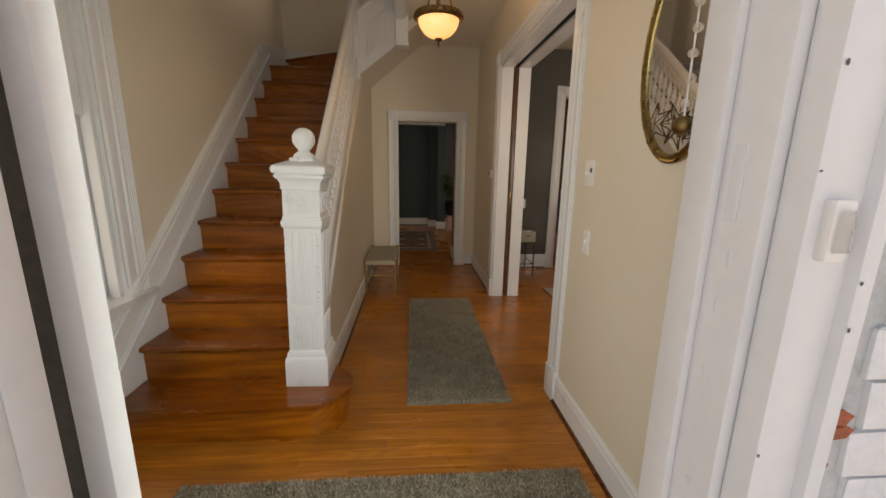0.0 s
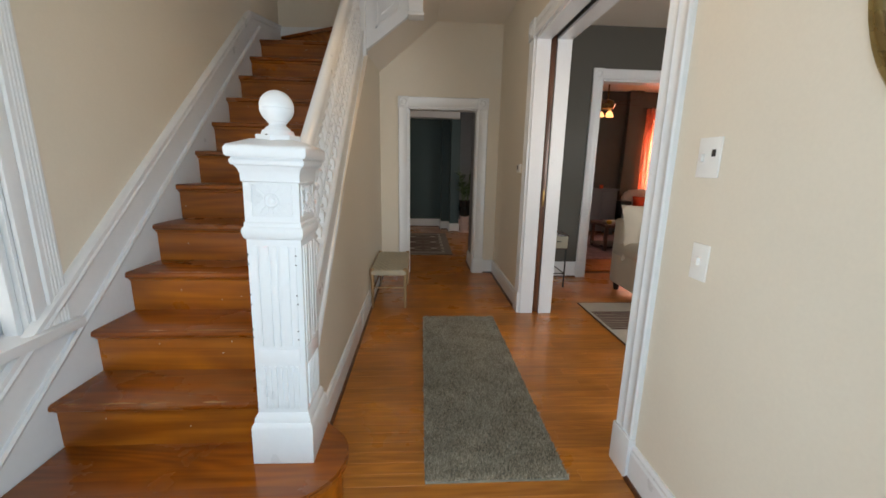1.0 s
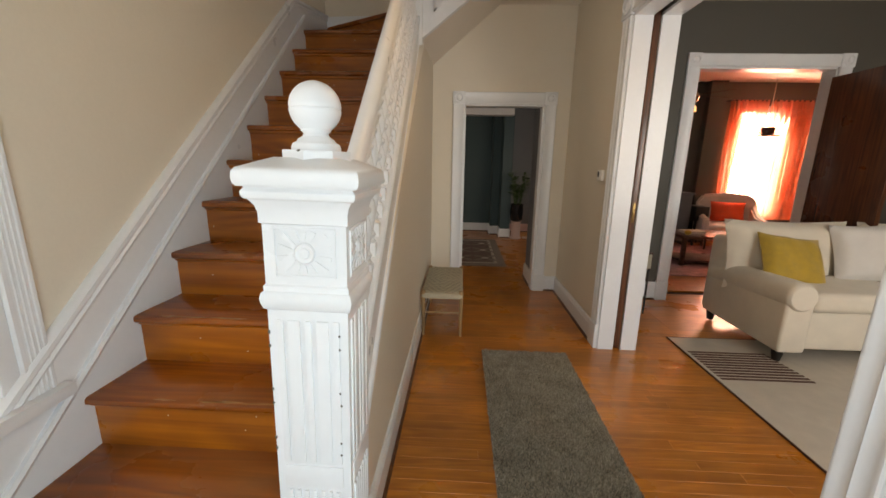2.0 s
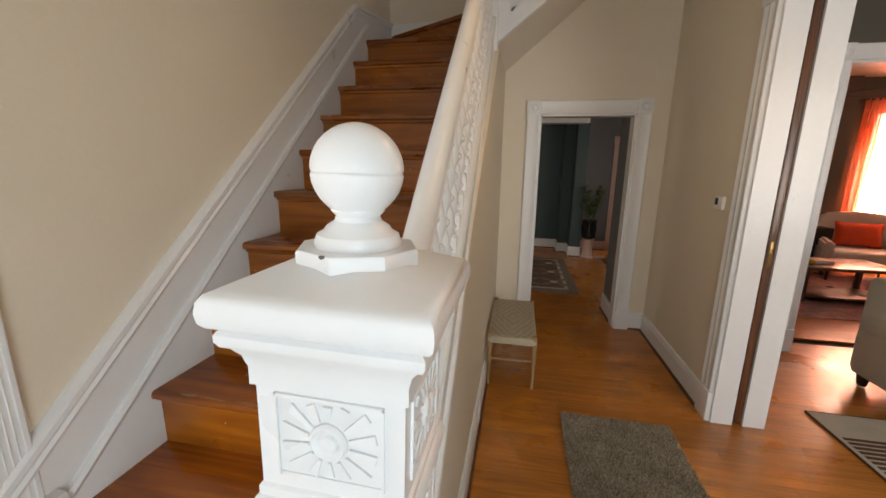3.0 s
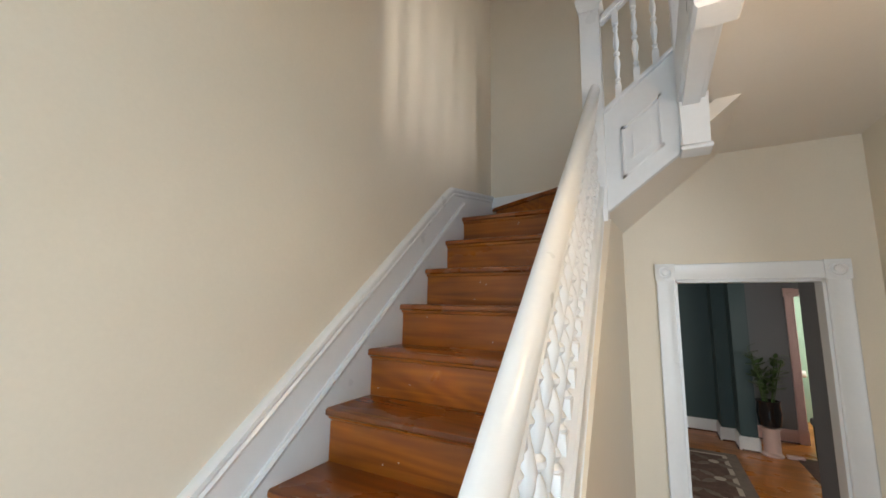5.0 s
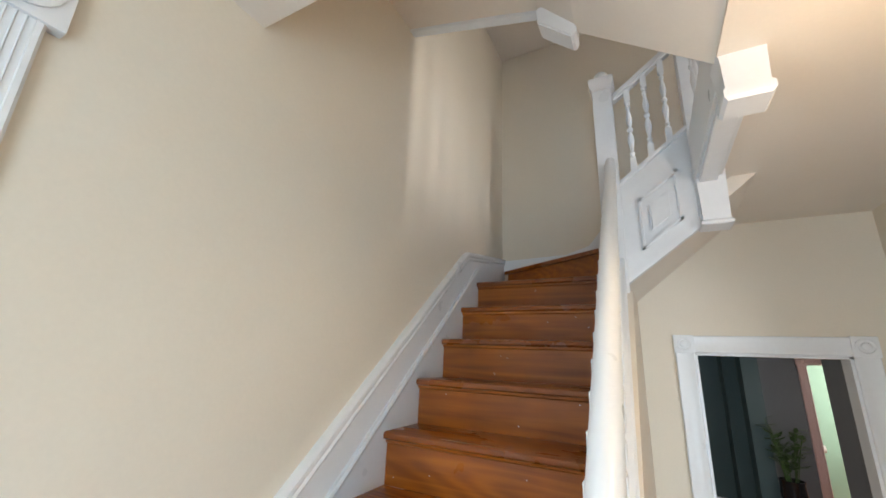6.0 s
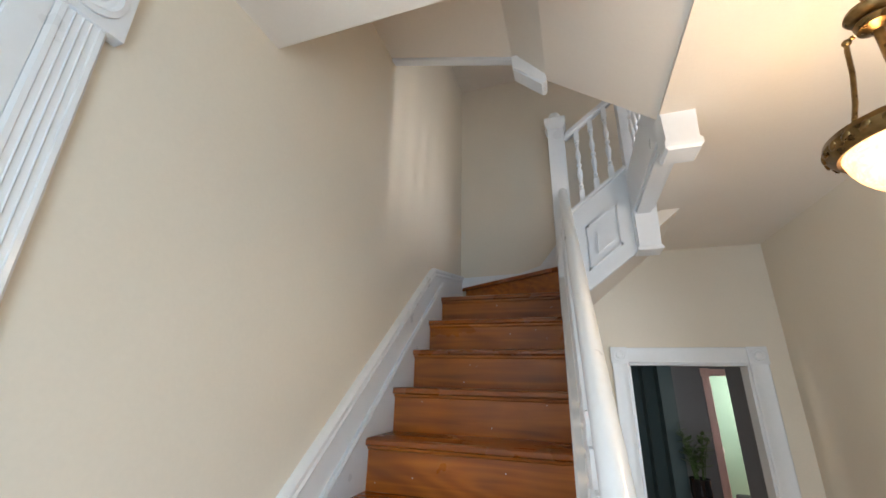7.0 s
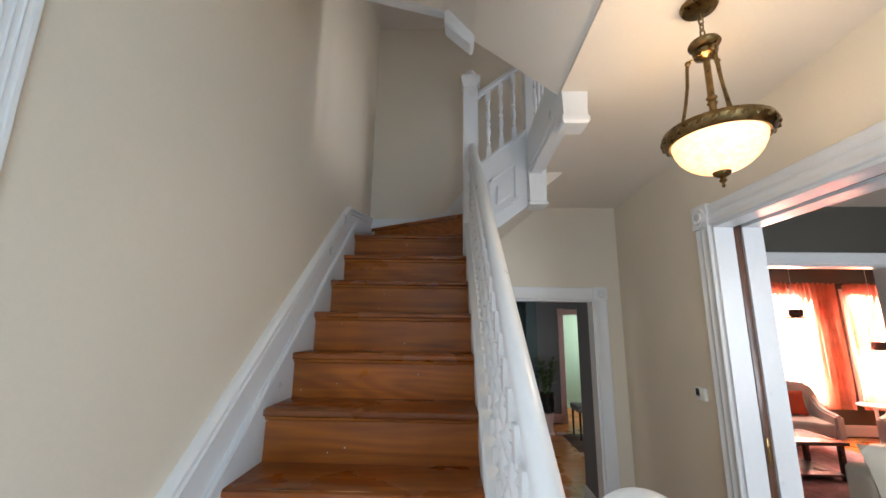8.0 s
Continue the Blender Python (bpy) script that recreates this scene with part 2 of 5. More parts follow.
WORNW = wood("rubbed_bare_pine", (0.30, 0.13, 0.04), (0.42, 0.21, 0.08), grain=(4, 60, 60), rough=0.6, coat=0.0, tint=0.1)
STAIRW = wood("red_brown_pine_stair", (0.245, 0.060, 0.004), (0.43, 0.125, 0.009), grain=(1.1, 22, 22), rough=0.30, coat=0.12, tint=0.10, wear=0.30, bump=0.05)
TREADW = wood("dark_varnished_pine_tread", (0.175, 0.038, 0.003), (0.31, 0.078, 0.006), grain=(1.1, 24, 24), rough=0.20, coat=0.25, tint=0.08, wear=0.30, bump=0.05, scuff=0.42)
RUG = material("grey_shag_wool", (0.25, 0.225, 0.175), 0.95, scale=14, vary=0.35, fine=160, bump=0.8, sheen=0.3)


def shag_material():
    """Wool pile: each tuft its own shade of warm grey."""
    mat = bpy.data.materials.new("grey_shag_tufts")
    mat.use_nodes = True
    nd, ln = mat.node_tree.nodes, mat.node_tree.links
    bsdf = nd["Principled BSDF"]
    geo = nd.new("ShaderNodeNewGeometry")
    patch = nd.new("ShaderNodeTexNoise")
    patch.inputs["Scale"].default_value, patch.inputs["Detail"].default_value = 9, 5
    ln.new(geo.outputs["Position"], patch.inputs["Vector"])
    mixed = nd.new("ShaderNodeMath")
    mixed.operation = "MULTIPLY_ADD"
    mixed.inputs[1].default_value = 0.55
    ln.new(geo.outputs["Random Per Island"], mixed.inputs[0])
    scaled = nd.new("ShaderNodeMath")
    scaled.operation = "MULTIPLY"
    scaled.inputs[1].default_value = 0.45
    ln.new(patch.outputs[0], scaled.inputs[0])
    ln.new(scaled.outputs[0], mixed.inputs[2])
    ramp = nd.new("ShaderNodeValToRGB")
    ramp.color_ramp.elements[0].position, ramp.color_ramp.elements[1].position = 0.15, 0.85
    ramp.color_ramp.elements[0].color, ramp.color_ramp.elements[1].color = (0.14, 0.112, 0.076, 1), (0.64, 0.55, 0.42, 1)
    ln.new(mixed.outputs[0], ramp.inputs[0])
    ln.new(ramp.outputs[0], bsdf.inputs["Base Color"])
    bsdf.inputs["Roughness"].default_value = 0.95
    bsdf.inputs["Specular IOR Level"].default_value = 0.1
    return mat


TUFT = shag_material()
OAKDARK = wood("dark_stained_oak", (0.05, 0.014, 0.005), (0.14, 0.045, 0.014), grain=(30, 30, 2), rough=0.3)
SUBFLOOR = material("dark_joint_filler", (0.03, 0.012, 0.005), 0.8)
BRASS = material("antique_brass", (0.20, 0.125, 0.05), 0.30, metal=1.0, scale=45, vary=0.45, bump=0.1)
GOLD = material("polished_gold_frame", (0.36, 0.26, 0.11), 0.28, metal=1.0, scale=20, vary=0.15, bump=0.05)
WIRE = material("dark_bronze_wire", (0.10, 0.065, 0.035), 0.4, metal=1.0, scale=40, vary=0.3, bump=0.05)
MIRROR = plain("silvered_glass", (0.86, 0.86, 0.86), 0.02, 1.0)
CREAM = material("cream_linen_upholstery", (0.66, 0.60, 0.50), 0.9, scale=8, vary=0.07, fine=240, bump=0.25, sheen=0.2)
BLACKW = material("black_painted_wood", (0.018, 0.015, 0.013), 0.35, scale=10, vary=0.2)
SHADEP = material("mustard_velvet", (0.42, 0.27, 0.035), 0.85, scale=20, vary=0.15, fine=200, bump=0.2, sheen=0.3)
ORANGEP = material("coral_orange_cotton", (0.62, 0.085, 0.035), 0.85, scale=15, vary=0.08, fine=200, bump=0.2)
OATMEAL = material("cream_woven_wool", (0.50, 0.46, 0.40), 0.95, scale=10, vary=0.10, fine=220, bump=0.5)
STRIPE = material("dark_brown_woven_stripe", (0.085, 0.042, 0.03), 0.95, scale=20, vary=0.2, fine=220, bump=0.5)
PINKRUG = material("faded_pink_oriental_wool", (0.42, 0.26, 0.27), 0.95, scale=9, vary=0.45, fine=60, bump=0.3)
OLDRUG = material("faded_brown_oriental_wool", (0.13, 0.085, 0.07), 0.95, scale=12, vary=0.5, fine=70, bump=0.3)
RUGPALE = material("faded_grey_wool_border", (0.19, 0.155, 0.135), 0.95, scale=18, vary=0.3, fine=90, bump=0.3)
ROPE = material("woven_paper_cord", (0.42, 0.37, 0.27), 0.85, scale=14, vary=0.1, fine=200, bump=0.3)
ROPEDARK = material("grey_woven_paper_cord", (0.34, 0.305, 0.235), 0.85, scale=14, vary=0.1, fine=200, bump=0.3)
PALEWOOD = wood("pale_ash_wood", (0.26, 0.15, 0.065), (0.40, 0.25, 0.12), grain=(40, 40, 3), rough=0.45, coat=0.0)
WALNUT = wood("dark_walnut", (0.04, 0.015, 0.01), (0.10, 0.04, 0.025), grain=(3, 30, 30), rough=0.3)
GREYCLOTH = material("pale_grey_upholstery", (0.62, 0.60, 0.57), 0.9, scale=8, vary=0.07, fine=220, bump=0.25)
LEAF = material("dark_green_leaf", (0.035, 0.075, 0.018), 0.45, scale=20, vary=0.35, random_tint=0.2)
BLACKPOT = material("glossy_black_ceramic", (0.012, 0.012, 0.013), 0.12, scale=8, vary=0.2, bump=0.02)
PLASTIC = material("white_switch_plastic", (0.78, 0.77, 0.74), 0.35, scale=10, vary=0.02, bump=0.0)
DARKPL = material("black_plastic", (0.015, 0.015, 0.016), 0.3, scale=10, vary=0.1, bump=0.0)
GREENW = material("mint_green_wall_paint", (0.30, 0.46, 0.36), 0.6, scale=2, vary=0.04)
# the pink is orange light on the trim, put into its base colour
PINKLIT = material("orange_lit_trim_paint", (0.72, 0.50, 0.47), 0.4, scale=5, vary=0.03)
# brick white includes the light that falls on the wall
BRICKP = material("lit_white_painted_brick", (0.74, 0.76, 0.77), 0.7, scale=12, vary=0.12, fine=90, bump=0.5, random_tint=0.06)
BAREB = material("bare_red_brick", (0.36, 0.10, 0.05), 0.9, scale=30, vary=0.3, fine=120, bump=0.6)
# grey of the joints, also used as painted shade beside the door casing
MORTAR_SHADE = material("grey_mortar_and_shade", (0.50, 0.52, 0.52), 0.9, scale=30, vary=0.2, fine=90, bump=0.6)
BAREWOOD = wood("bare_orange_brown_wood", (0.20, 0.06, 0.02), (0.36, 0.13, 0.04), grain=(30, 30, 2), rough=0.6, coat=0.0)
GLASSBEAD = plain("clear_glass", (0.95, 0.95, 0.95), 0.05, 0.0, 1.0)
PANE = plain("window_glass", (0.97, 0.98, 0.98), 0.02, 0.0, 1.0)
BEIGEPAD = material("pale_pink_ceramic", (0.62, 0.47, 0.44), 0.5, scale=8, vary=0.05)
CHIP_SHADE = material("dark_chip_and_gap_shade", (0.11, 0.10, 0.085), 0.8, scale=40, vary=0.3)
SNOW = material("ivory_porch_boards", (0.60, 0.61, 0.61), 0.6, scale=4, vary=0.08, stretch=(1, 8, 1))
FRONTP = material("white_exterior_paint", (0.72, 0.73, 0.73), 0.45, scale=4, vary=0.05, fine=30, bump=0.2)


def curtain_material():
    mat = bpy.data.materials.new("sheer_orange_voile")
    mat.use_nodes = True
    nd, ln = mat.node_tree.nodes, mat.node_tree.links
    for n in list(nd):
        nd.remove(n)
    out = nd.new("ShaderNodeOutputMaterial")
    dif, tra, cle = nd.new("ShaderNodeBsdfDiffuse"), nd.new("ShaderNodeBsdfTranslucent"), nd.new("ShaderNodeBsdfTransparent")
    dif.inputs[0].default_value = (0.92, 0.37, 0.25, 1)
    tra.inputs[0].default_value = (0.98, 0.41, 0.27, 1)
    cle.inputs[0].default_value = (1.0, 0.80, 0.68, 1)
    weave = nd.new("ShaderNodeTexNoise")
    weave.inputs["Scale"].default_value, weave.inputs["Detail"].default_value = 7.0, 6
    geo = nd.new("ShaderNodeNewGeometry")
    ln.new(geo.outputs["Position"], weave.inputs["Vector"])
    mr = nd.new("ShaderNodeMapRange")
    mr.inputs["From Min"].default_value, mr.inputs["From Max"].default_value = 0.3, 0.7
    mr.inputs["To Min"].default_value, mr.inputs["To Max"].default_value = 0.24, 0.44
    ln.new(weave.outputs[0], mr.inputs["Value"])
    a, b = nd.new("ShaderNodeMixShader"), nd.new("ShaderNodeMixShader")
    a.inputs[0].default_value = 0.65
    ln.new(dif.outputs[0], a.inputs[1])
    ln.new(tra.outputs[0], a.inputs[2])
    ln.new(mr.outputs[0], b.inputs[0])
    ln.new(a.outputs[0], b.inputs[1])
    ln.new(cle.outputs[0], b.inputs[2])
    ln.new(b.outputs[0], out.inputs[0])
    return mat


def bowl_material():
    """Alabaster glass lit from within."""
    mat = bpy.data.materials.new("lit_alabaster_glass")
    mat.use_nodes = True
    nd, ln = mat.node_tree.nodes, mat.node_tree.links
    bsdf = nd["Principled BSDF"]
    n = nd.new("ShaderNodeTexNoise")
    n.inputs["Scale"].default_value, n.inputs["Detail"].default_value, n.inputs["Distortion"].default_value = 9, 5, 1.5
    ramp = nd.new("ShaderNodeValToRGB")
    ramp.color_ramp.elements[0].color, ramp.color_ramp.elements[1].color = (1.0, 0.42, 0.10, 1), (1.0, 0.64, 0.28, 1)
    ramp.color_ramp.elements[0].position, ramp.color_ramp.elements[1].position = 0.35, 0.65
    ln.new(n.outputs[0], ramp.inputs[0])
    ln.new(ramp.outputs[0], bsdf.inputs["Emission Color"])
    bsdf.inputs["Emission Strength"].default_value = BOWL
    bsdf.inputs["Base Color"].default_value = (0.85, 0.75, 0.6, 1)
    bsdf.inputs["Roughness"].default_value = 0.25
    return mat


def film_material():
    """Privacy film of small rounded glass tiles, in greys with odd glints of colour."""
    mat = bpy.data.materials.new("mosaic_privacy_film")
    mat.use_nodes = True
    nd, ln = mat.node_tree.nodes, mat.node_tree.links
    bsdf = nd["Principled BSDF"]
    geo = nd.new("ShaderNodeNewGeometry")
    mp = nd.new("ShaderNodeMapping")
    mp.inputs["Scale"].default_value = (0.0, 33, 33)
    ln.new(geo.outputs["Position"], mp.inputs[0])
    v, edge = nd.new("ShaderNodeTexVoronoi"), nd.new("ShaderNodeTexVoronoi")
    v.distance = edge.distance = "CHEBYCHEV"
    for n in (v, edge):
        n.inputs["Scale"].default_value, n.inputs["Randomness"].default_value = 1.0, 0.5
        ln.new(mp.outputs[0], n.inputs["Vector"])
    sep = nd.new("ShaderNodeSeparateColor")
    ln.new(v.outputs["Color"], sep.inputs[0])
    ramp = nd.new("ShaderNodeValToRGB")
    cr = ramp.color_ramp
    cr.interpolation = "CONSTANT"
    cr.elements[0].position, cr.elements[0].color = 0.0, (0.12, 0.12, 0.115, 1)
    cr.elements[1].position, cr.elements[1].color = 0.14, (0.23, 0.235, 0.23, 1)
    for pos, col in ((0.45, (0.34, 0.345, 0.34, 1)), (0.7, (0.45, 0.45, 0.43, 1)), (0.93, (0.55, 0.55, 0.52, 1)), (0.978, (0.28, 0.48, 0.36, 1))):
        e = cr.elements.new(min(pos * 1.012, 0.99))
        e.color = col
    ln.new(sep.outputs[0], ramp.inputs[0])
    hsv = nd.new("ShaderNodeMix")
    hsv.data_type = "RGBA"
    rim = nd.new("ShaderNodeMapRange")
    rim.inputs["From Min"].default_value, rim.inputs["From Max"].default_value = 0.40, 0.46
    ln.new(v.outputs["Distance"], rim.inputs["Value"])
    ln.new(rim.outputs[0], hsv.inputs[0])
    ln.new(ramp.outputs[0], hsv.inputs[6])
    hsv.inputs[7].default_value = (0.17, 0.17, 0.16, 1)
    ln.new(hsv.outputs[2], bsdf.inputs["Base Color"])
    bsdf.inputs["Roughness"].default_value = 0.3
    bsdf.inputs["Emission Strength"].default_value = 0.0
    dif = nd.new("ShaderNodeBsdfTranslucent")
    ln.new(hsv.outputs[2], dif.inputs[0])
    mix = nd.new("ShaderNodeMixShader")
    mix.inputs[0].default_value = 0.6
    ln.new(bsdf.outputs[0], mix.inputs[1])
    ln.new(dif.outputs[0], mix.inputs[2])
    ln.new(mix.outputs[0], nd["Material Output"].inputs[0])
    return mat


def glow(name, color, strength):
    mat = bpy.data.materials.new(name)
    mat.use_nodes = True
    nd, ln = mat.node_tree.nodes, mat.node_tree.links
    nd.remove(nd["Principled BSDF"])
    em = nd.new("ShaderNodeEmission")
    em.inputs[0].default_value, em.inputs[1].default_value = (*color, 1), strength
    ln.new(em.outputs[0], nd["Material Output"].inputs[0])
    return mat


VOILE, ALABASTER, FILM = curtain_material(), bowl_material(), film_material()
BRIGHT = glow("bright_daylight_outdoors", (1.0, 0.97, 0.93), OUTDOORS)

# ---- floor, walls and ceilings ----
WX, RX, RX2 = -1.36, 0.985, 1.27
FRONT, FRONT0, BACK = 0.64, 0.455, 5.325
CEILZ, LOW = 2.87, -0.02


def structure(name, bm, mat, label, category, smooth=False):
    return part(name, bm, mat, None, label, smooth, category, "structure")


structure("ground", box(-80, 80, -80, 80, -0.32, -0.21), SNOW, "pale paved ground before the house", "ground")
floor = structure("floor", box(WX - 0.2, 8.0, FRONT0 + 0.02, 10.6, -0.2, LOW), SUBFLOOR, "amber varnished oak strip floor", "floor")
structure("porch_floor", box(-3, 4, -1.5, FRONT0 + 0.02, -0.2, -0.03), SNOW, "pale painted porch floor before the front door", "porch")
structure("threshold", box(-0.426, 0.566, FRONT0, FRONT, LOW, 0.012, 0.006), OAKDARK, "worn dark oak door sill", "threshold")

# left wall with its window opening
WY0, WY1, WZ0, WZ1 = 1.22, 2.075, 0.67, 2.47
structure("wall_west", boxes([
    (WX - 0.25, WX, FRONT0, WY0, LOW, 4.7), (WX - 0.25, WX, WY1, 5.2, LOW, 4.7),
    (WX - 0.25, WX, WY0, WY1, LOW, WZ0), (WX - 0.25, WX, WY0, WY1, WZ1, 4.7)]), WALL, "beige painted plaster wall beside the stairs", "wall")
# front wall with the doorway
DX0, DX1, DZ = -0.426, 0.566, 2.25
structure("wall_south", boxes([
    (WX, DX0, FRONT0 + 0.02, FRONT, LOW, CEILZ), (DX1, RX, FRONT0 + 0.02, 0.605, LOW, CEILZ), (RX, 2.1, FRONT0 + 0.02, FRONT, LOW, CEILZ), (DX0, DX1, FRONT0 + 0.02, FRONT, DZ, CEILZ),
    (2.1, 3.7, FRONT0 + 0.02, FRONT, LOW, 0.75), (2.1, 3.7, FRONT0 + 0.02, FRONT, 2.45, CEILZ), (3.7, 8.0, FRONT0 + 0.02, FRONT, LOW, CEILZ)]), WALL, "beige painted front wall with the entrance", "wall")
# right hall wall with the wide pocket-door opening
PY0, PY1, PZ = 2.16, 3.96, 2.33
structure("wall_east", boxes([
    (RX, RX2, FRONT, PY0, LOW, 3.1), (RX, 1.10, PY1, BACK, LOW, 3.1), (RX, 1.10, PY0, PY1, PZ, 3.1), (1.10, 1.155, 4.9, BACK, LOW, 3.1)]), WALL, "beige painted hall wall with a wide opening", "wall")
structure("wall_parlour_west", boxes([(1.155, RX2, PY1, 5.15, LOW, CEILZ), (1.155, RX2, PY0, PY1, PZ, CEILZ)]), SLATE, "slate grey painted parlour side of the hall wall", "wall")
# hall back wall with the doorway to the dining room
BX0, BX1, BZ = -0.079, 0.730, 1.962
structure("wall_north", boxes([
    (-0.48, BX0, BACK, BACK + 0.13, LOW, 3.1), (BX1, 1.10, BACK, BACK + 0.13, LOW, 3.1), (BX0, BX1, BACK, BACK + 0.13, BZ, 3.1)]), WALL, "beige painted end wall of the hall", "wall")
structure("wall_stair_end", box(WX, 1.7, 4.97, 5.10, 2.93, 4.7), WALL, "beige plaster wall at the stair turn", "wall")
structure("wall_stair_end_lower", box(WX, -0.49, 4.97, 5.10, 2.0, 2.93), WALL, "beige plaster wall at the stair turn", "wall")
structure("ceiling", boxes([(0.07, RX, 2.645, BACK, CEILZ, 3.1), (WX, RX, FRONT, 2.645, CEILZ, 3.1), (-0.06, 0.07, 2.645, 3.40, CEILZ, 3.1)]), CEIL, "warm white plaster ceiling of the hall", "ceiling")
structure("ceiling_soffit", prism([(-0.06, 2.885), (-0.5, 3.215), (-0.66, 3.40), (-0.82, 3.45), (WX, 3.60), (WX, 3.80), (-0.82, 3.66), (-0.06, 3.2)], "y", 2.645, 3.45), CEIL, "sloping plaster soffit above the stairs", "ceiling")
structure("ceiling_upstairs", box(WX, 1.7, 2.5, 5.0, 4.63, 4.7), CEIL, "plaster ceiling over the stair well", "ceiling")
structure("wall_upstairs", boxes([(1.6, 1.7, 2.5, 3.1, 3.1, 4.63), (1.6, 1.7, 4.1, 4.97, 3.1, 4.63), (1.6, 1.7, 3.1, 4.1, 3.1, 3.4), (1.6, 1.7, 3.1, 4.1, 4.5, 4.63), (WX, 1.6, 2.4, 2.5, 3.1, 4.7)]), WALL, "beige plaster wall upstairs", "wall")
structure("floor_upstairs", box(RX, 1.7, 2.4, 4.97, 2.95, 3.1), STAIRW, "wooden floor of the upstairs landing", "floor")
# underside of the short upper flight
structure("ceiling_under_flight", prism([(-0.470, 2.275), (0.24, 2.872), (0.24, 2.95), (-0.470, 2.45)], "y", 4.43, BACK), CEIL, "sloping plaster underside of the upper stairs", "ceiling")

# parlour and the rooms beyond
LY = 5.15
LX0, LX1, LZ = 2.09, 3.34, 2.29
RCEIL = 2.84
structure("wall_parlour_north", boxes([(RX2, LX0, LY, LY + 0.14, LOW, RCEIL), (LX1, 8.0, LY, LY + 0.14, LOW, RCEIL), (LX0, LX1, LY, LY + 0.14, LZ, RCEIL)]), SLATE, "slate grey painted parlour wall with a doorway", "wall")
structure("ceiling_parlour", box(RX2, 8.0, FRONT, LY + 0.14, RCEIL, 3.0), CEIL, "white plaster parlour ceiling", "ceiling")
structure("wall_parlour_east", box(8.0, 8.1, FRONT0, 10.6, LOW, 3.0), SLATE, "slate grey painted wall", "wall")
structure("wall_back_return", box(0.735, 0.90, BACK + 0.13, 5.87, LOW, RCEIL), BLUEGREY, "blue grey painted return wall beside the doorway", "wall")
structure("wall_between", box(1.95, 2.05, LY + 0.14, 9.1, LOW, RCEIL), BLUEGREY, "grey painted wall between two rooms", "wall")
FAR = 8.6
structure("wall_sitting_far", boxes([(2.05, 4.83, FAR, FAR + 0.15, LOW, RCEIL), (5.64, 6.28, FAR, FAR + 0.15, LOW, RCEIL), (7.0, 8.0, FAR, FAR + 0.15, LOW, RCEIL),
    (4.83, 5.64, FAR, FAR + 0.15, LOW, 0.55), (6.28, 7.0, FAR, FAR + 0.15, LOW, 0.55), (4.83, 5.64, FAR, FAR + 0.15, 2.35, RCEIL), (6.28, 7.0, FAR, FAR + 0.15, 2.35, RCEIL), (4.2, 4.48, FAR - 0.12, FAR, LOW, RCEIL)]), SLATE, "grey painted window wall of the sitting room", "wall")
structure("wall_dining_north", boxes([(-2.5, 0.50, 9.10, 9.6, LOW, RCEIL), (0.50, 0.66, 8.74, 9.6, LOW, RCEIL)]), TEAL, "dark teal painted dining room wall", "wall")
structure("wall_dining_pier", box(0.66, 0.84, 8.42, 9.6, LOW, RCEIL), TEAL, "dark teal painted corner pier", "wall")
structure("wall_dining_door", boxes([(0.84, 1.475, 9.1, 9.22, LOW, RCEIL), (1.475, 1.95, 9.1, 9.22, 1.95, RCEIL)]), BLUEGREY, "blue grey painted wall with a doorway", "wall")
structure("wall_kitchen", boxes([(0.9, 3.2, 10.5, 10.6, LOW, RCEIL), (3.1, 3.2, 9.22, 10.5, LOW, RCEIL)]), GREENW, "mint green painted wall beyond the doorway", "wall")
structure("wall_dining_west", box(-2.6, -2.5, BACK, 9.6, LOW, RCEIL), TEAL, "dark teal painted wall", "wall")
structure("wall_dining_south", box(-2.5, -0.48, BACK, BACK + 0.13, LOW, RCEIL), TEAL, "dark teal painted wall", "wall")
structure("ceiling_dining", boxes([(-2.6, 1.10, BACK + 0.13, 10.6, RCEIL, 2.95), (1.10, 8.1, LY + 0.14, 10.6, RCEIL, 2.95)]), CEIL, "white ceiling of the back rooms", "ceiling")
structure("beam_dining", box(-0.3, 0.8, 8.2, 8.42, 2.2, 2.32), TRIM, "white boxed beam in the dining room", "beam")

# ---- trim: casings, blocks, baseboards ----
def fluted(length, width, deep, flutes=3, cut=0.006):
    """A fluted casing board lying along z, its face towards -y, its left edge at x = 0."""
    pts = [(0, 0), (0, -deep * 0.75), (0.006, -deep)]
    band = (width - 0.03) / flutes
    for i in range(flutes):
        a = 0.015 + i * band
        pts += [(a, -deep), (a + band * 0.14, -deep + cut), (a + band * 0.5, -deep + cut * 1.2), (a + band * 0.86, -deep + cut), (a + band, -deep)]
    pts += [(width - 0.006, -deep), (width, -deep * 0.75), (width, 0)]
    clean = [p for i, p in enumerate(pts) if i == 0 or (abs(p[0] - pts[i - 1][0]) + abs(p[1] - pts[i - 1][1])) > 1e-4]
    return prism(clean, "z", 0, length)


def bullseye(size, deep):
    """A square corner block with turned rings, face towards -y, centred on x and z."""
    bm = box(-size / 2, size / 2, -deep, 0, -size / 2, size / 2, 0.004)
    r = size * 0.40
    made = lathe([(r, 0), (r, 0.006), (r * 0.82, 0.009), (r * 0.7, 0.002), (r * 0.52, 0.002), (r * 0.42, 0.010), (r * 0.2, 0.012), (0.002, 0.013)], (0, 0, 0), 24)
    made.transform(Matrix.Translation((0, -deep, 0)) @ Matrix.Rotation(radians(90), 4, "X"))
    me = bpy.data.meshes.new("tmp")
    made.to_mesh(me)
    bm.from_mesh(me)
    bpy.data.meshes.remove(me)
    made.free()
    return bm


def moved(bm, m):
    bm.transform(m)
    return bm


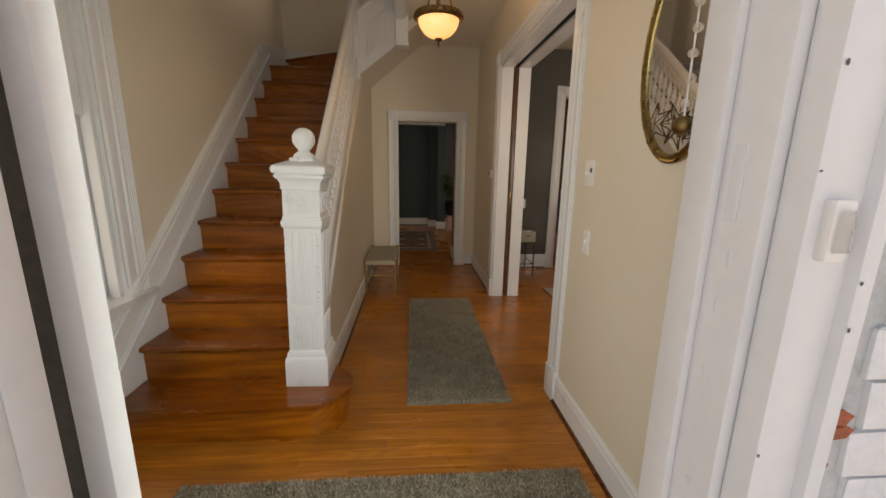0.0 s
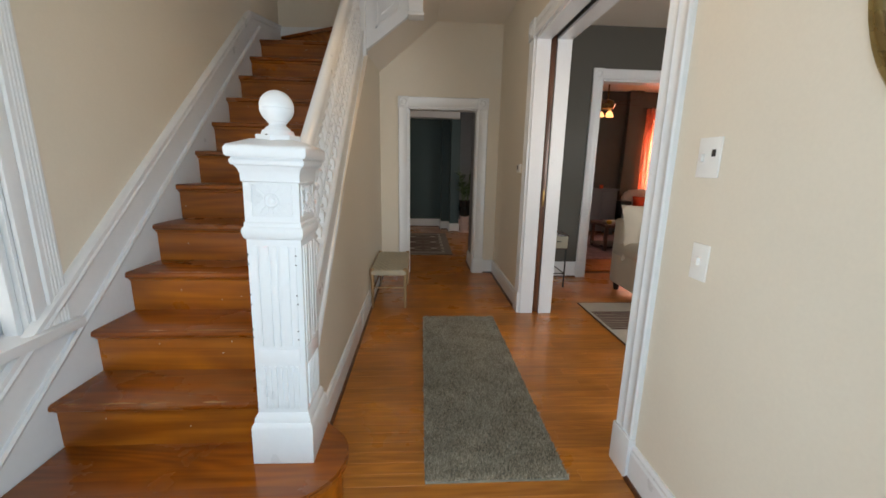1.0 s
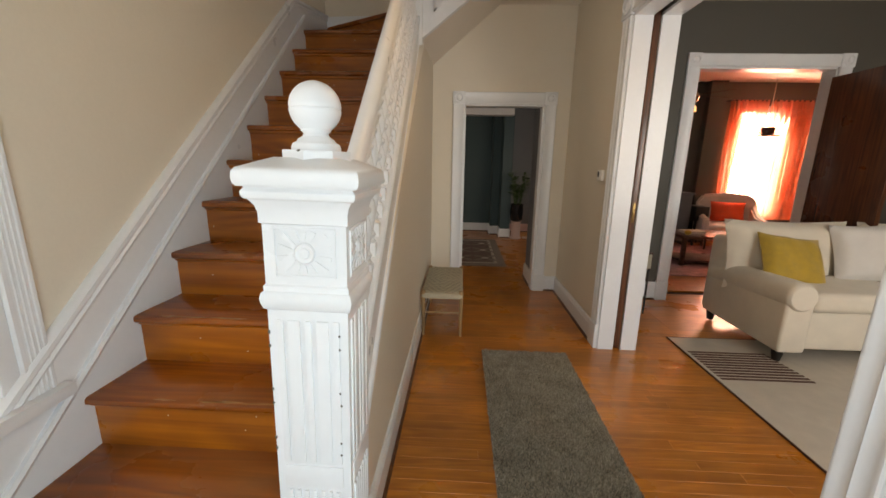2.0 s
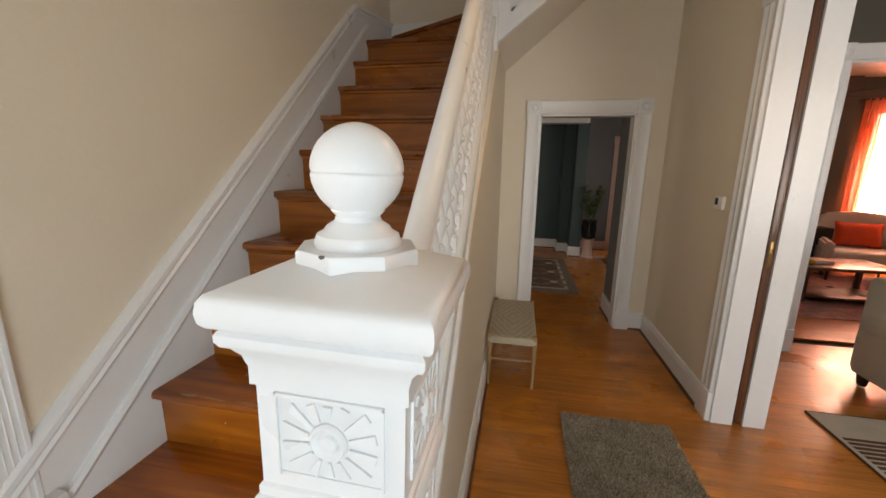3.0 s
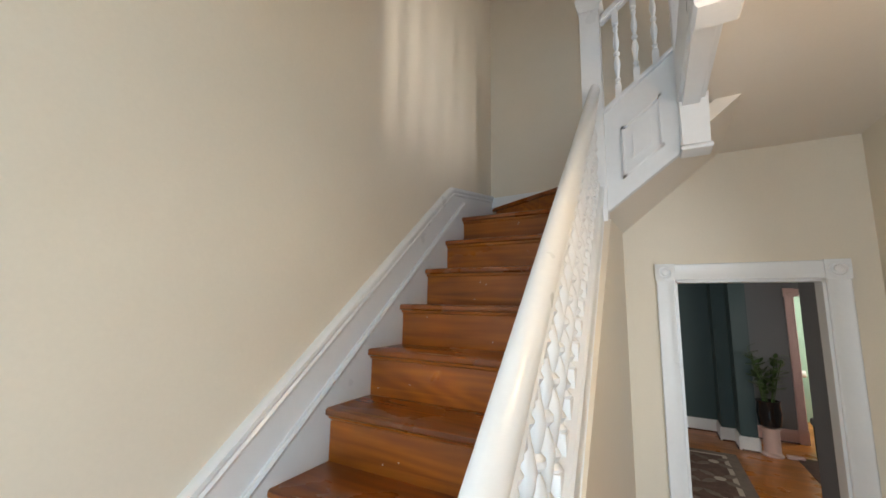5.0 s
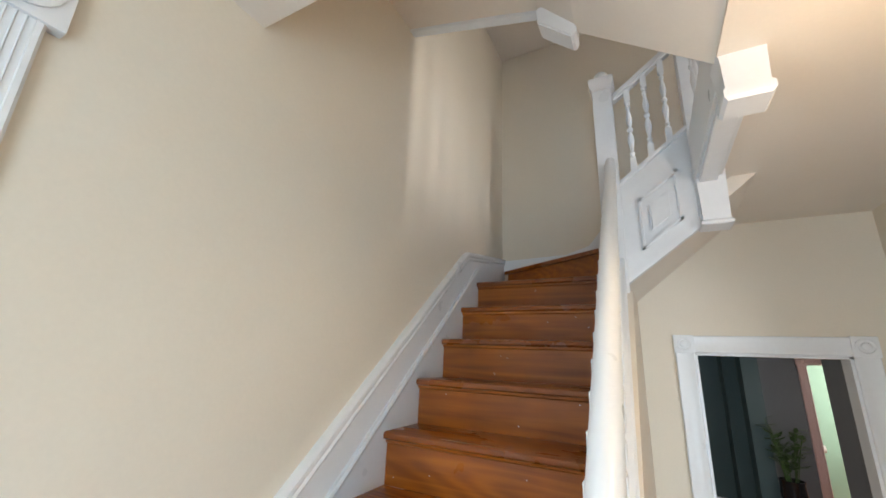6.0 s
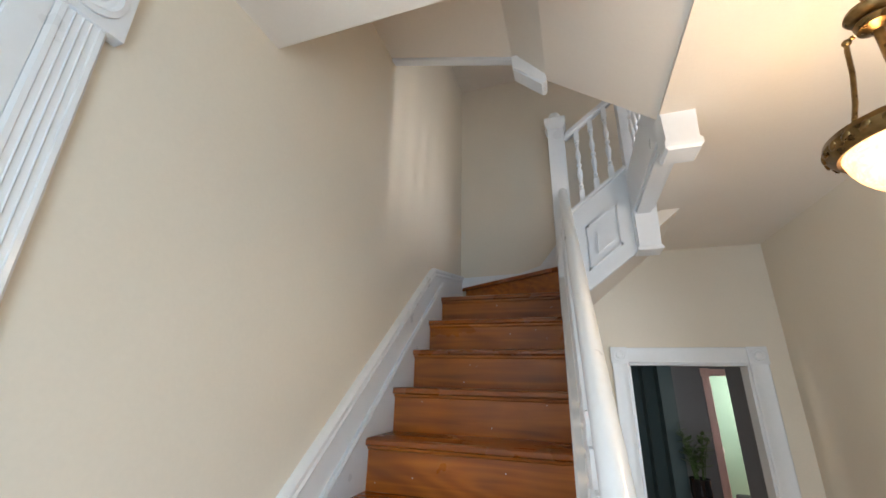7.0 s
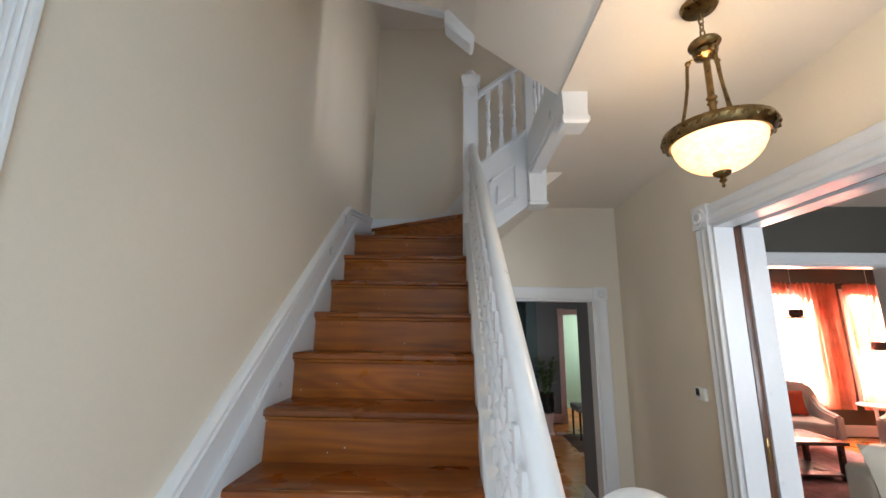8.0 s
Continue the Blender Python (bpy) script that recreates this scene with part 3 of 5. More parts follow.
def casing(name, label, width_in, height, w, deep, m, mat=TRIM, block=0.012, plinth=0.19, sides=(True, True), foot=0.0, flutes=3, cut=0.006):
    """Door or window trim round an opening: local x along the wall from the opening's left edge, -y out of the wall."""
    frame_ob = thing(name, label, "door trim", kind="structure")
    if sides[0]:
        part("side_casing", moved(fluted(height - plinth, w, deep, flutes, cut), m @ Matrix.Translation((-w, 0, plinth))), mat, frame_ob)
    if sides[1]:
        part("side_casing", moved(fluted(height - plinth, w, deep, flutes, cut), m @ Matrix.Translation((width_in, 0, plinth))), mat, frame_ob)
    part("head_casing", moved(fluted(width_in, w, deep, flutes, cut), m @ Matrix.Translation((0, 0, height + w)) @ Matrix.Rotation(radians(90), 4, "Y")), mat, frame_ob)
    for n, x in enumerate((-w / 2, width_in + w / 2)):
        if sides[n]:
            part("corner_block", moved(bullseye(w + 2 * block, deep + 0.008), m @ Matrix.Translation((x, 0, height + w / 2))), mat, frame_ob)
            if plinth > foot:
                part("plinth_block", moved(box(x - w / 2 - 0.006, x + w / 2 + 0.006, -deep - 0.008, 0, foot, plinth, 0.004), m), mat, frame_ob)
    return frame_ob


casing("door_trim_1", "white painted fluted door trim with corner blocks", BX1 - BX0, BZ, 0.116, 0.024, Matrix.Translation((BX0, BACK, 0)), flutes=1, cut=0.004, block=0.004)
lining = thing("door_lining_1", "white painted door lining", "door frame", kind="structure")
for row in [(BX0 - 0.001, BX0 + 0.016, BACK - 0.002, BACK + 0.135, 0, BZ), (BX1 - 0.016, BX1 + 0.001, BACK - 0.002, BACK + 0.135, 0, BZ), (BX0, BX1, BACK - 0.002, BACK + 0.135, BZ - 0.016, BZ + 0.001)]:
    part("jamb" if row[5] - row[4] > 1 else "head_jamb", box(*row), TRIM, lining)
casing("door_trim_2", "white painted fluted trim of the wide parlour opening", PY1 - PY0, PZ, 0.125, 0.024, Matrix.Translation((RX, PY1, 0)) @ Matrix.Rotation(radians(-90), 4, "Z"), flutes=2, cut=0.005)
# split jambs with the slot for the sliding door
lining = thing("door_lining_2", "white painted split jambs of the parlour opening", "door frame", kind="structure")
for row in [(RX - 0.002, 1.10, PY1 - 0.018, PY1 + 0.001, 0, PZ), (1.155, RX2 + 0.002, PY1 - 0.018, PY1 + 0.001, 0, PZ), (RX - 0.002, RX2 + 0.002, PY0 - 0.001, PY0 + 0.018, 0, PZ), (RX - 0.002, 1.10, PY0, PY1, PZ - 0.018, PZ + 0.001), (1.155, RX2 + 0.002, PY0, PY1, PZ - 0.018, PZ + 0.001)]:
    part("jamb" if row[5] - row[4] > 1 else "head_jamb", box(*row), TRIM, lining)
structure("door_slot", box(1.10, 1.155, PY0, 4.9, PZ + 0.02, PZ + 0.05), DARKPL, "dark slot over the sliding door", "door frame")
pocket = thing("sliding_door", "dark brown varnished sliding door pushed into its wall pocket", "door")
part("door_leaf", box(1.108, 1.148, PY1 - 0.012, 4.88, 0.012, PZ + 0.02, 0.004), OAKDARK, pocket)
part("edge_pull", box(1.118, 1.138, PY1 - 0.015, PY1 - 0.008, 0.98, 1.12, 0.003), BRASS, pocket, "dark brass edge pull")
casing("door_trim_3", "white painted trim of the sitting room doorway", LX1 - LX0, LZ, 0.11, 0.024, Matrix.Translation((LX0, LY, 0)), plinth=0.2, flutes=1, cut=0.005, block=0.004)
lining = thing("door_lining_3", "white painted lining of the sitting room doorway", "door frame", kind="structure")
for row in [(LX0 - 0.001, LX0 + 0.016, LY - 0.002, LY + 0.145, 0, LZ), (LX1 - 0.016, LX1 + 0.001, LY - 0.002, LY + 0.145, 0, LZ), (LX0, LX1, LY - 0.002, LY + 0.145, LZ - 0.016, LZ + 0.001)]:
    part("jamb" if row[5] - row[4] > 1 else "head_jamb", box(*row), TRIM, lining)
inner_door = thing("inner_door", "dark brown varnished wooden door standing open", "door")
part("door_leaf", box(3.285, 3.322, 4.45, 5.13, 0.012, 2.2, 0.004), OAKDARK, inner_door)
casing("door_trim_4", "trim of the kitchen doorway, orange light put into its pink colour", 0.44, 1.95, 0.10, 0.02, Matrix.Translation((1.485, 9.1, 0)), PINKLIT, sides=(True, False))


def baseboard(name, x0, y0, x1, y1, h=0.165, t=0.02, shoe=True, mat=TRIM):
    """From one floor point to another; the room lies to the right of that way."""
    a, b = Vector((x0, y0, 0)), Vector((x1, y1, 0))
    sec = [(0, 0), (t, 0), (t, h - 0.035), (t - 0.005, h - 0.025), (t - 0.004, h - 0.012), (t - 0.012, h), (0, h)]
    ob = structure(name, sweep(sec, [a, b]), mat, "white painted moulded baseboard", "baseboard")
    if shoe:
        part("shoe_mould", sweep([(t, 0), (t + 0.014, 0), (t + 0.012, 0.010), (t + 0.006, 0.017), (t, 0.018)], [a, b]), OAKDARK, ob, "dark varnished shoe moulding", category="")
    return ob


baseboard("baseboard", RX, BACK, RX, PY1 + 0.125)
baseboard("baseboard", RX, PY0 - 0.125, RX, 0.605)
baseboard("baseboard", BX1 + 0.116, BACK, RX, BACK)
baseboard("baseboard", -0.405, BACK, BX0 - 0.116, BACK)
baseboard("baseboard", -0.405, 2.17, -0.405, BACK)
baseboard("baseboard", RX2, LY, LX0 - 0.11, LY, 0.19)
baseboard("baseboard", 0.735, 5.87, 0.735, BACK + 0.13, 0.17)
baseboard("baseboard", -2.5, 9.10, 0.50, 9.10, 0.17)
baseboard("baseboard", 0.50, 9.10, 0.50, 8.74, 0.17)
baseboard("baseboard", 0.50, 8.74, 0.66, 8.74, 0.17)
baseboard("baseboard", 0.66, 8.74, 0.66, 8.42, 0.17)
baseboard("baseboard", 0.66, 8.42, 0.84, 8.42, 0.17)
baseboard("baseboard", 0.84, 8.42, 0.84, 9.10, 0.17)
baseboard("baseboard", 0.84, 9.1, 1.385, 9.1, 0.17, mat=PINKLIT)
baseboard("baseboard", 2.05, FAR, 8.0, FAR, 0.19)

# ---- front door frame and porch wall ----
door_frame = thing("door_frame_front", "chipped white painted front door frame", "door frame", kind="structure")
part("jamb", box(DX0, -0.341, FRONT0 + 0.01, 0.518, 0.012, DZ, 0.003), FRONTP, door_frame)
part("door_stop", box(-0.39, -0.348, 0.592, FRONT, 0.012, DZ, 0.003), FRONTP, door_frame)
# dark strip that colours in the shade of the gap beside the stop
part("gap_shade_strip", box(DX0, -0.378, 0.600, FRONT, 0.012, DZ, 0.002), CHIP_SHADE, door_frame, "dark strip standing for the shade in the door gap")
part("jamb", box(DX1 - 0.02, DX1, FRONT0 + 0.01, 0.605, 0.012, DZ, 0.003), FRONTP, door_frame)
part("door_stop", box(DX1 - 0.034, DX1 - 0.02, 0.535, 0.592, 0.012, DZ, 0.004), FRONTP, door_frame)
part("inner_casing", box(DX1 + 0.035, DX1 + 0.155, 0.605, 0.613, LOW, DZ + 0.12, 0.003), TRIM, door_frame)
part("inner_casing", box(DX0 - 0.12, DX0, FRONT, FRONT + 0.022, LOW, DZ + 0.12, 0.005), TRIM, door_frame)
for sx, x in ((1, -0.345), (-1, DX1)):
    part("outer_casing", box(x - sx * 0.062, x + sx * 0.004, FRONT0 - 0.03, FRONT0 + 0.01, LOW, DZ + 0.1, 0.006), FRONTP, door_frame)
    part("outer_bead", box(x - sx * 0.082, x - sx * 0.058, FRONT0 - 0.045, FRONT0 + 0.01, LOW, DZ + 0.1, 0.008), FRONTP, door_frame)
part("head_jamb", box(DX0, DX1, FRONT0 + 0.01, FRONT, DZ - 0.02, DZ, 0.003), FRONTP, door_frame)
part("head_casing", box(DX0 - 0.08, DX1 + 0.08, FRONT0 - 0.03, FRONT0 + 0.02, DZ, DZ + 0.12, 0.006), FRONTP, door_frame)
part("strike_plate", box(DX1 - 0.0215, DX1 - 0.02, 0.50, 0.52, 1.30, 1.40, 0.0005), TRIM, door_frame, "worn strike plate")
random.seed(3)
for i in range(26):
    x = DX1 + random.choice([0.004, 0.06]) + random.uniform(-0.006, 0.010)
    z = random.uniform(0.2, 2.1)
    part("paint_chip", ball((x, FRONT0 - 0.031 if x < DX1 + 0.05 else FRONT0 - 0.045, z), 0.0022, None, (1, 0.25, random.uniform(0.5, 2.0)), 8, 5), CHIP_SHADE, door_frame)
for i in range(9):
    part("paint_chip", ball((DX1 - 0.0205, random.uniform(0.475, 0.53), random.uniform(0.3, 1.7)), 0.006, None, (0.15, random.uniform(0.5, 1.2), random.uniform(0.8, 3)), 8, 5), TRIM, door_frame)

bell = thing("doorbell", "small clear plastic doorbell button on the door frame", "doorbell")
part("backplate", box(0.578, 0.604, FRONT0 - 0.043, FRONT0 - 0.028, 1.268, 1.338, 0.004), PLASTIC, bell)
part("button", box(0.583, 0.599, FRONT0 - 0.050, FRONT0 - 0.042, 1.280, 1.326, 0.003), GLASSBEAD, bell)

beads = thing("bead_string", "string of clear glass beads with a round metal bell", "hanging ornament")
part("cord", tube([(0.532, 0.61, DZ - 0.02), (0.532, 0.61, 1.44)], 0.0015, 6), PLASTIC, beads)
for i in range(20):
    part("bead", ball((0.532 + 0.002 * (i % 2), 0.61, 1.465 + i * 0.034), 0.0075, None, (1, 1, 0.9), 12, 8), GLASSBEAD, beads)
part("bell_ball", ball((0.530, 0.61, 1.432), 0.014), BRASS, beads, "round tarnished metal bell")

# ---- staircase ----
RISE, RUN = 0.196, 0.2326


def nose(k):
    return 2.499 + (k - 4) * RUN


def line(y):
    """Height of the line through the step edges."""
    return 4 * RISE + (y - nose(4)) * RISE / RUN


stairs = thing("staircase", "white painted staircase with worn red-brown varnished steps", "staircase")
SX0, SX1 = WX + 0.03, -0.49
curl = [i * math.pi / 14 for i in range(1, 11)]
for k in range(1, 13):
    z, y = k * RISE, nose(k)
    if k == 1:
        edge = [(-0.42 + 0.215 * math.sin(a), 1.975 - 0.215 * math.cos(a)) for a in curl]
        tread = prism([(SX0, 1.76), (-0.42, 1.76)] + edge + [(-0.405, 2.26), (SX0, 2.26)], "z", z - 0.030, z, 0.006)
        edge = [(-0.42 + 0.185 * math.sin(a), 1.975 - 0.185 * math.cos(a)) for a in curl]
        riser = prism([(SX0, 1.79), (-0.42, 1.79)] + edge + [(-0.41, 2.22), (SX0, 2.22)], "z", 0.0, z - 0.030)
        scotia = None
    else:
        tread = prism([(y + RUN + 0.04, z - 0.030), (y + RUN + 0.04, z), (y + 0.010, z), (y + 0.002, z - 0.006), (y, z - 0.015), (y + 0.002, z - 0.024), (y + 0.010, z - 0.030)], "x", SX0, SX1)
        riser = box(SX0, SX1, y + 0.030, y + 0.050, z - RISE, z - 0.030)
        scotia = prism([(y + 0.030, z - 0.030), (y + 0.018, z - 0.030), (y + 0.020, z - 0.040), (y + 0.030, z - 0.046)], "x", SX0, SX1)
    part("tread", tread, TREADW, stairs)
    part("riser", riser, STAIRW, stairs)
    if scotia:
        part("scotia", scotia, STAIRW, stairs)
random.seed(31)
for k in range(2, 13):  # varnish rubbed off the edges, specks of wall paint on the risers
    y, z = nose(k), k * RISE
    for i in range(4):
        x = random.uniform(SX0 + 0.03, SX1 - 0.25)
        w = random.uniform(0.05, 0.2)
        part("worn_edge", prism([(x, y + 0.0125), (x + 0.2 * w, y + random.uniform(0.008, 0.012)), (x + 0.5 * w, y + 0.009), (x + 0.8 * w, y + random.uniform(0.008, 0.012)), (x + w, y + 0.0125), (x + 0.6 * w, y + random.uniform(0.016, 0.022)), (x + 0.3 * w, y + random.uniform(0.015, 0.02))], "z", z - 0.002, z + 0.0005), WORNW, stairs, "bare rubbed wood")
    for i in range(3):
        part("paint_speck", ball((random.uniform(SX0, SX1), y + 0.030, z - random.uniform(0.05, 0.17)), 0.0022, None, (1.3, 0.3, 1), 6, 4), TRIM, stairs, "speck of white paint")
# winder steps round the upper post, then the short upper flight
part("tread", prism([(WX + 0.02, 4.945), (-0.53, 4.46), (-0.42, 4.43), (-0.42, 4.96), (WX + 0.02, 4.96)], "z", 13 * RISE - 0.028, 13 * RISE, 0.004), TREADW, stairs)
part("riser", prism([(WX + 0.05, 4.955), (-0.53, 4.49), (-0.50, 4.49), (-1.27, 4.958)], "z", 12 * RISE - 0.01, 13 * RISE - 0.028), STAIRW, stairs)
part("tread", prism([(SX0, nose(12) + RUN), (SX1, nose(12) + RUN), (SX1, 4.96), (SX0, 4.96)], "z", 12 * RISE - 0.03, 12 * RISE - 0.0005), TREADW, stairs)
for k, x in ((14, -0.40), (15, -0.17), (16, 0.08)):
    part("tread", box(x, x + 0.27, 4.46, 4.96, k * RISE - 0.028, k * RISE, 0.006), TREADW, stairs)
    part("riser", box(x + 0.03, x + 0.05, 4.46, 4.96, (k - 1) * RISE, k * RISE - 0.028), STAIRW, stairs)


def band(y0, y1, lo, hi, x0, x1, bevel=0.0):
    return prism([(y0, line(y0) + lo), (y1, line(y1) + lo), (y1, line(y1) + hi), (y0, line(y0) + hi)], "x", x0, x1, bevel)


# wall string: board, cap moulding, inner bead
part("skirt_board", prism([(1.35, 0.0), (2.35, 0.0), (4.55, line(4.36) - 0.25), (4.96, 2.30), (4.96, 2.60), (4.24, 2.49), (4.20, line(4.20) + 0.235), (1.5, line(1.5) + 0.235)], "x", WX, WX + 0.020), TRIM, stairs)
part("skirt_cap", sweep([(0.0, -0.028), (0.026, -0.028), (0.030, -0.018), (0.024, -0.008), (0.034, 0.004), (0.034, 0.018), (0.020, 0.028), (0.0, 0.028)],
    [(WX, 1.35, line(1.35) + 0.255), (WX, 4.20, line(4.20) + 0.255), (WX, 4.24, 2.500), (WX, 4.96, 2.625)]), TRIM, stairs)
part("skirt_bead", sweep([(0.014, -0.012), (0.034, -0.010), (0.040, 0.004), (0.034, 0.016), (0.014, 0.016)], [(WX, 1.45, line(1.45) + 0.062), (WX, 4.40, line(4.40) + 0.062)]), TRIM, stairs)
part("skirt_lower", prism([(1.40, line(1.40) + 0.06), (1.62, 0.0), (2.2, 0.0), (4.62, line(4.36)), (4.42, line(4.42) + 0.06)], "x", WX + 0.018, WX + 0.030), TRIM, stairs)
part("skirt_back", prism([(WX + 0.02, 2.54), (-0.42, 2.54), (-0.42, 2.95), (-0.52, 2.90), (-0.68, 2.70), (-0.85, 2.645), (WX + 0.02, 2.635)], "y", 4.945, 4.968), TRIM, stairs)


# outer string, moulded handrail and turned balusters
def mid(y):
    """Across-place of the balustrade, which runs a little off straight."""
    return -0.430 + (y - 2.1) * (-0.045 / 2.3)


def run_along(name, sec, lift, y0=2.12, y1=4.36):
    part(name, sweep(sec, [(mid(y0), y0, line(y0) + lift(y0)), (mid(y1), y1, line(y1) + lift(y1))]), TRIM, stairs)


def rect(a, b, c, d, e=0.005):
    return [(a + e, c), (b - e, c), (b, c + e), (b, d - e), (b - e, d), (a + e, d), (a, d - e), (a, c + e)]


flat = lambda y: 0.0
run_along("outer_string", rect(-0.045, 0.032, -0.12, 0.075, 0.002), flat)
run_along("string_cap", rect(-0.055, 0.046, 0.075, 0.098, 0.008), flat)
run_along("string_mould", [(0.028, -0.122), (0.040, -0.118), (0.046, -0.105), (0.040, -0.090), (0.044, -0.080), (0.032, -0.074)], flat)
run_along("string_mould", [(0.030, 0.040), (0.040, 0.044), (0.044, 0.056), (0.038, 0.074), (0.030, 0.075)], flat)
RAILTOP = 0.735
rail = lambda y: RAILTOP
run_along("handrail", [(-0.008, -0.095), (0.028, -0.095), (0.038, -0.080), (0.032, -0.068), (0.040, -0.055), (0.044, -0.038), (0.039, -0.018), (0.027, -0.004), (0.014, 0.0), (0.001, -0.004), (-0.011, -0.018), (-0.016, -0.038), (-0.013, -0.055), (-0.008, -0.068), (-0.012, -0.080)], rail)


def baluster(x, y, z0, z1, parent, w=0.034):
    """Turned spindle with square ends."""
    h = z1 - z0
    r = w / 2
    a, b = z0 + 0.15 * h, z1 - 0.15 * h
    bm = box(x - r, x + r, y - r, y + r, z0, a, 0.002)
    box(x - r, x + r, y - r, y + r, b, z1, 0.002, bm)
    t = b - a
    prof = [(r * 0.9, 0), (r * 1.0, 0.02), (r * 0.55, 0.05), (r * 0.95, 0.09), (r * 0.5, 0.13), (r * 0.85, 0.24), (r * 1.12, 0.32), (r * 0.9, 0.40), (r * 0.48, 0.46), (r * 1.0, 0.49), (r * 1.0, 0.52), (r * 0.48, 0.55), (r * 0.85, 0.62), (r * 1.08, 0.69), (r * 0.8, 0.78), (r * 0.5, 0.87), (r * 0.95, 0.91), (r * 0.55, 0.95), (r * 1.0, 0.98), (r * 0.9, 1.0)]
    lathe([(q, f * t) for q, f in prof], (x, y, a), 12, bm)
    return part("baluster", bm, TRIM, parent)


y = 2.255
while y < 4.30:
    baluster(mid(y), y, line(y) + 0.075, line(y) + RAILTOP - 0.092, stairs, 0.045)
    y += RUN / 3


# carved newel at the foot, a little out of plumb
NX, NY = -0.438, 2.052
lean = Matrix.Translation((NX, NY, RISE)) @ Matrix.Rotation(radians(1.1), 4, "Y") @ Matrix.Diagonal((0.95, 0.95, 0.988, 1))


def square_stack(rows):
    """Stacked square mouldings: (half width, height) from the foot up."""
    bm = bmesh.new()
    rings = []
    for r, z in rows:
        rings.append([bm.verts.new((sx * r, sy * r, z)) for sx, sy in ((-1, -1), (1, -1), (1, 1), (-1, 1))])
    for lo, hi in zip(rings, rings[1:]):
        for i in range(4):
            bm.faces.new((lo[i], lo[(i + 1) % 4], hi[(i + 1) % 4], hi[i]))
    bm.faces.new(rings[0][::-1])
    bm.faces.new(rings[-1])
    return bm


newel = part("newel_post", moved(square_stack([(0.094, 0), (0.094, 1.10)]), lean), TRIM, stairs, "carved white painted newel post")
part("base_block", moved(square_stack([(0.114, 0), (0.116, 0.003), (0.116, 0.150), (0.112, 0.165), (0.106, 0.170), (0.106, 0.186), (0.099, 0.200), (0.095, 0.206)]), lean), TRIM, newel)
part("collar", moved(square_stack([(0.094, 0.868), (0.100, 0.872), (0.104, 0.884), (0.106, 0.896), (0.103, 0.908), (0.098, 0.912), (0.098, 0.924), (0.094, 0.928)]), lean), TRIM, newel)
part("cap", moved(square_stack([(0.094, 1.060), (0.099, 1.063), (0.099, 1.086), (0.101, 1.091), (0.103, 1.100), (0.109, 1.108), (0.112, 1.113), (0.118, 1.115), (0.122, 1.122), (0.122, 1.130), (0.117, 1.136), (0.117, 1.139), (0.127, 1.140), (0.1315, 1.146), (0.133, 1.157), (0.1315, 1.169), (0.126, 1.177), (0.116, 1.181), (0.070, 1.199)]), lean), TRIM, newel)
part("cap_plate", moved(lathe([(0.078, 1.190), (0.080, 1.192), (0.080, 1.212), (0.078, 1.215)], (0, 0, 0), 8), lean), TRIM, newel)
part("finial", moved(lathe([(0.054, 1.212), (0.056, 1.220), (0.052, 1.230), (0.044, 1.234), (0.040, 1.240), (0.030, 1.246), (0.028, 1.252), (0.034, 1.258)]
    + [(0.058 * math.sin(a), 1.306 - 0.056 * math.cos(a)) for a in [radians(d) for d in range(36, 86, 6)]] + [(0.0572, 1.302), (0.0560, 1.304), (0.0572, 1.306)]
    + [(0.058 * math.sin(a), 1.306 - 0.056 * math.cos(a)) for a in [radians(d) for d in range(94, 180, 6)]] + [(0.001, 1.362)], (0, 0, 0), 40), lean), TRIM, newel, "round white ball finial")
for side in range(4):
    turn = lean @ Matrix.Rotation(radians(90 * side), 4, "Z") @ Matrix.Translation((0, -0.005, 0))
    for i in range(7):  # fine reeds on the lower shaft
        x = -0.0615 + i * 0.0205
        part("reed", moved(box(x - 0.0055, x + 0.0055, -0.0945, -0.086, 0.225, 0.395, 0.003), turn), TRIM, newel)
    for x, half in ((-0.066, 0.008), (-0.034, 0.015), (0.0, 0.0075), (0.034, 0.015), (0.066, 0.008)):  # broad and narrow strips above
        part("reed", moved(box(x - half, x + half, -0.0935, -0.086, 0.475, 0.845, 0.003), turn), TRIM, newel)
    part("reed_band", moved(box(-0.075, 0.075, -0.0925, -0.086, 0.405, 0.465, 0.003), turn), TRIM, newel)
    part("carved_panel", moved(boxes([(-0.070, 0.070, -0.0910, -0.087, 0.945, 0.950), (-0.070, 0.070, -0.0925, -0.087, 1.050, 1.055), (-0.070, -0.066, -0.0925, -0.087, 0.945, 1.055), (0.066, 0.070, -0.0925, -0.087, 0.945, 1.055)], 0.001), turn), TRIM, newel)
    for i in range(14):
        a = 2 * math.pi * (i + 0.5) / 14
        far = min(0.060 / max(abs(math.cos(a)), 1e-3), 0.046 / max(abs(math.sin(a)), 1e-3), 0.064)
        near = 0.027
        ca, sa = math.cos(a), math.sin(a)
        quad = [(near * ca - 0.002 * sa, near * sa + 0.002 * ca), (near * ca + 0.002 * sa, near * sa - 0.002 * ca), (far * ca + 0.006 * sa, far * sa - 0.006 * ca), (far * ca - 0.006 * sa, far * sa + 0.006 * ca)]
        part("sun_ray", moved(prism([(u, 1.0 + v) for u, v in quad], "y", -0.0925, -0.087), turn), TRIM, newel)
    ring = lathe([(0.024, 0), (0.024, 0.004), (0.021, 0.007), (0.017, 0.004), (0.012, 0.003), (0.010, 0.007), (0.002, 0.009)], (0, 0, 0), 20)
    part("sun_boss", moved(ring, turn @ Matrix.Translation((0, -0.0885, 1.0)) @ Matrix.Rotation(radians(90), 4, "X")), TRIM, newel)
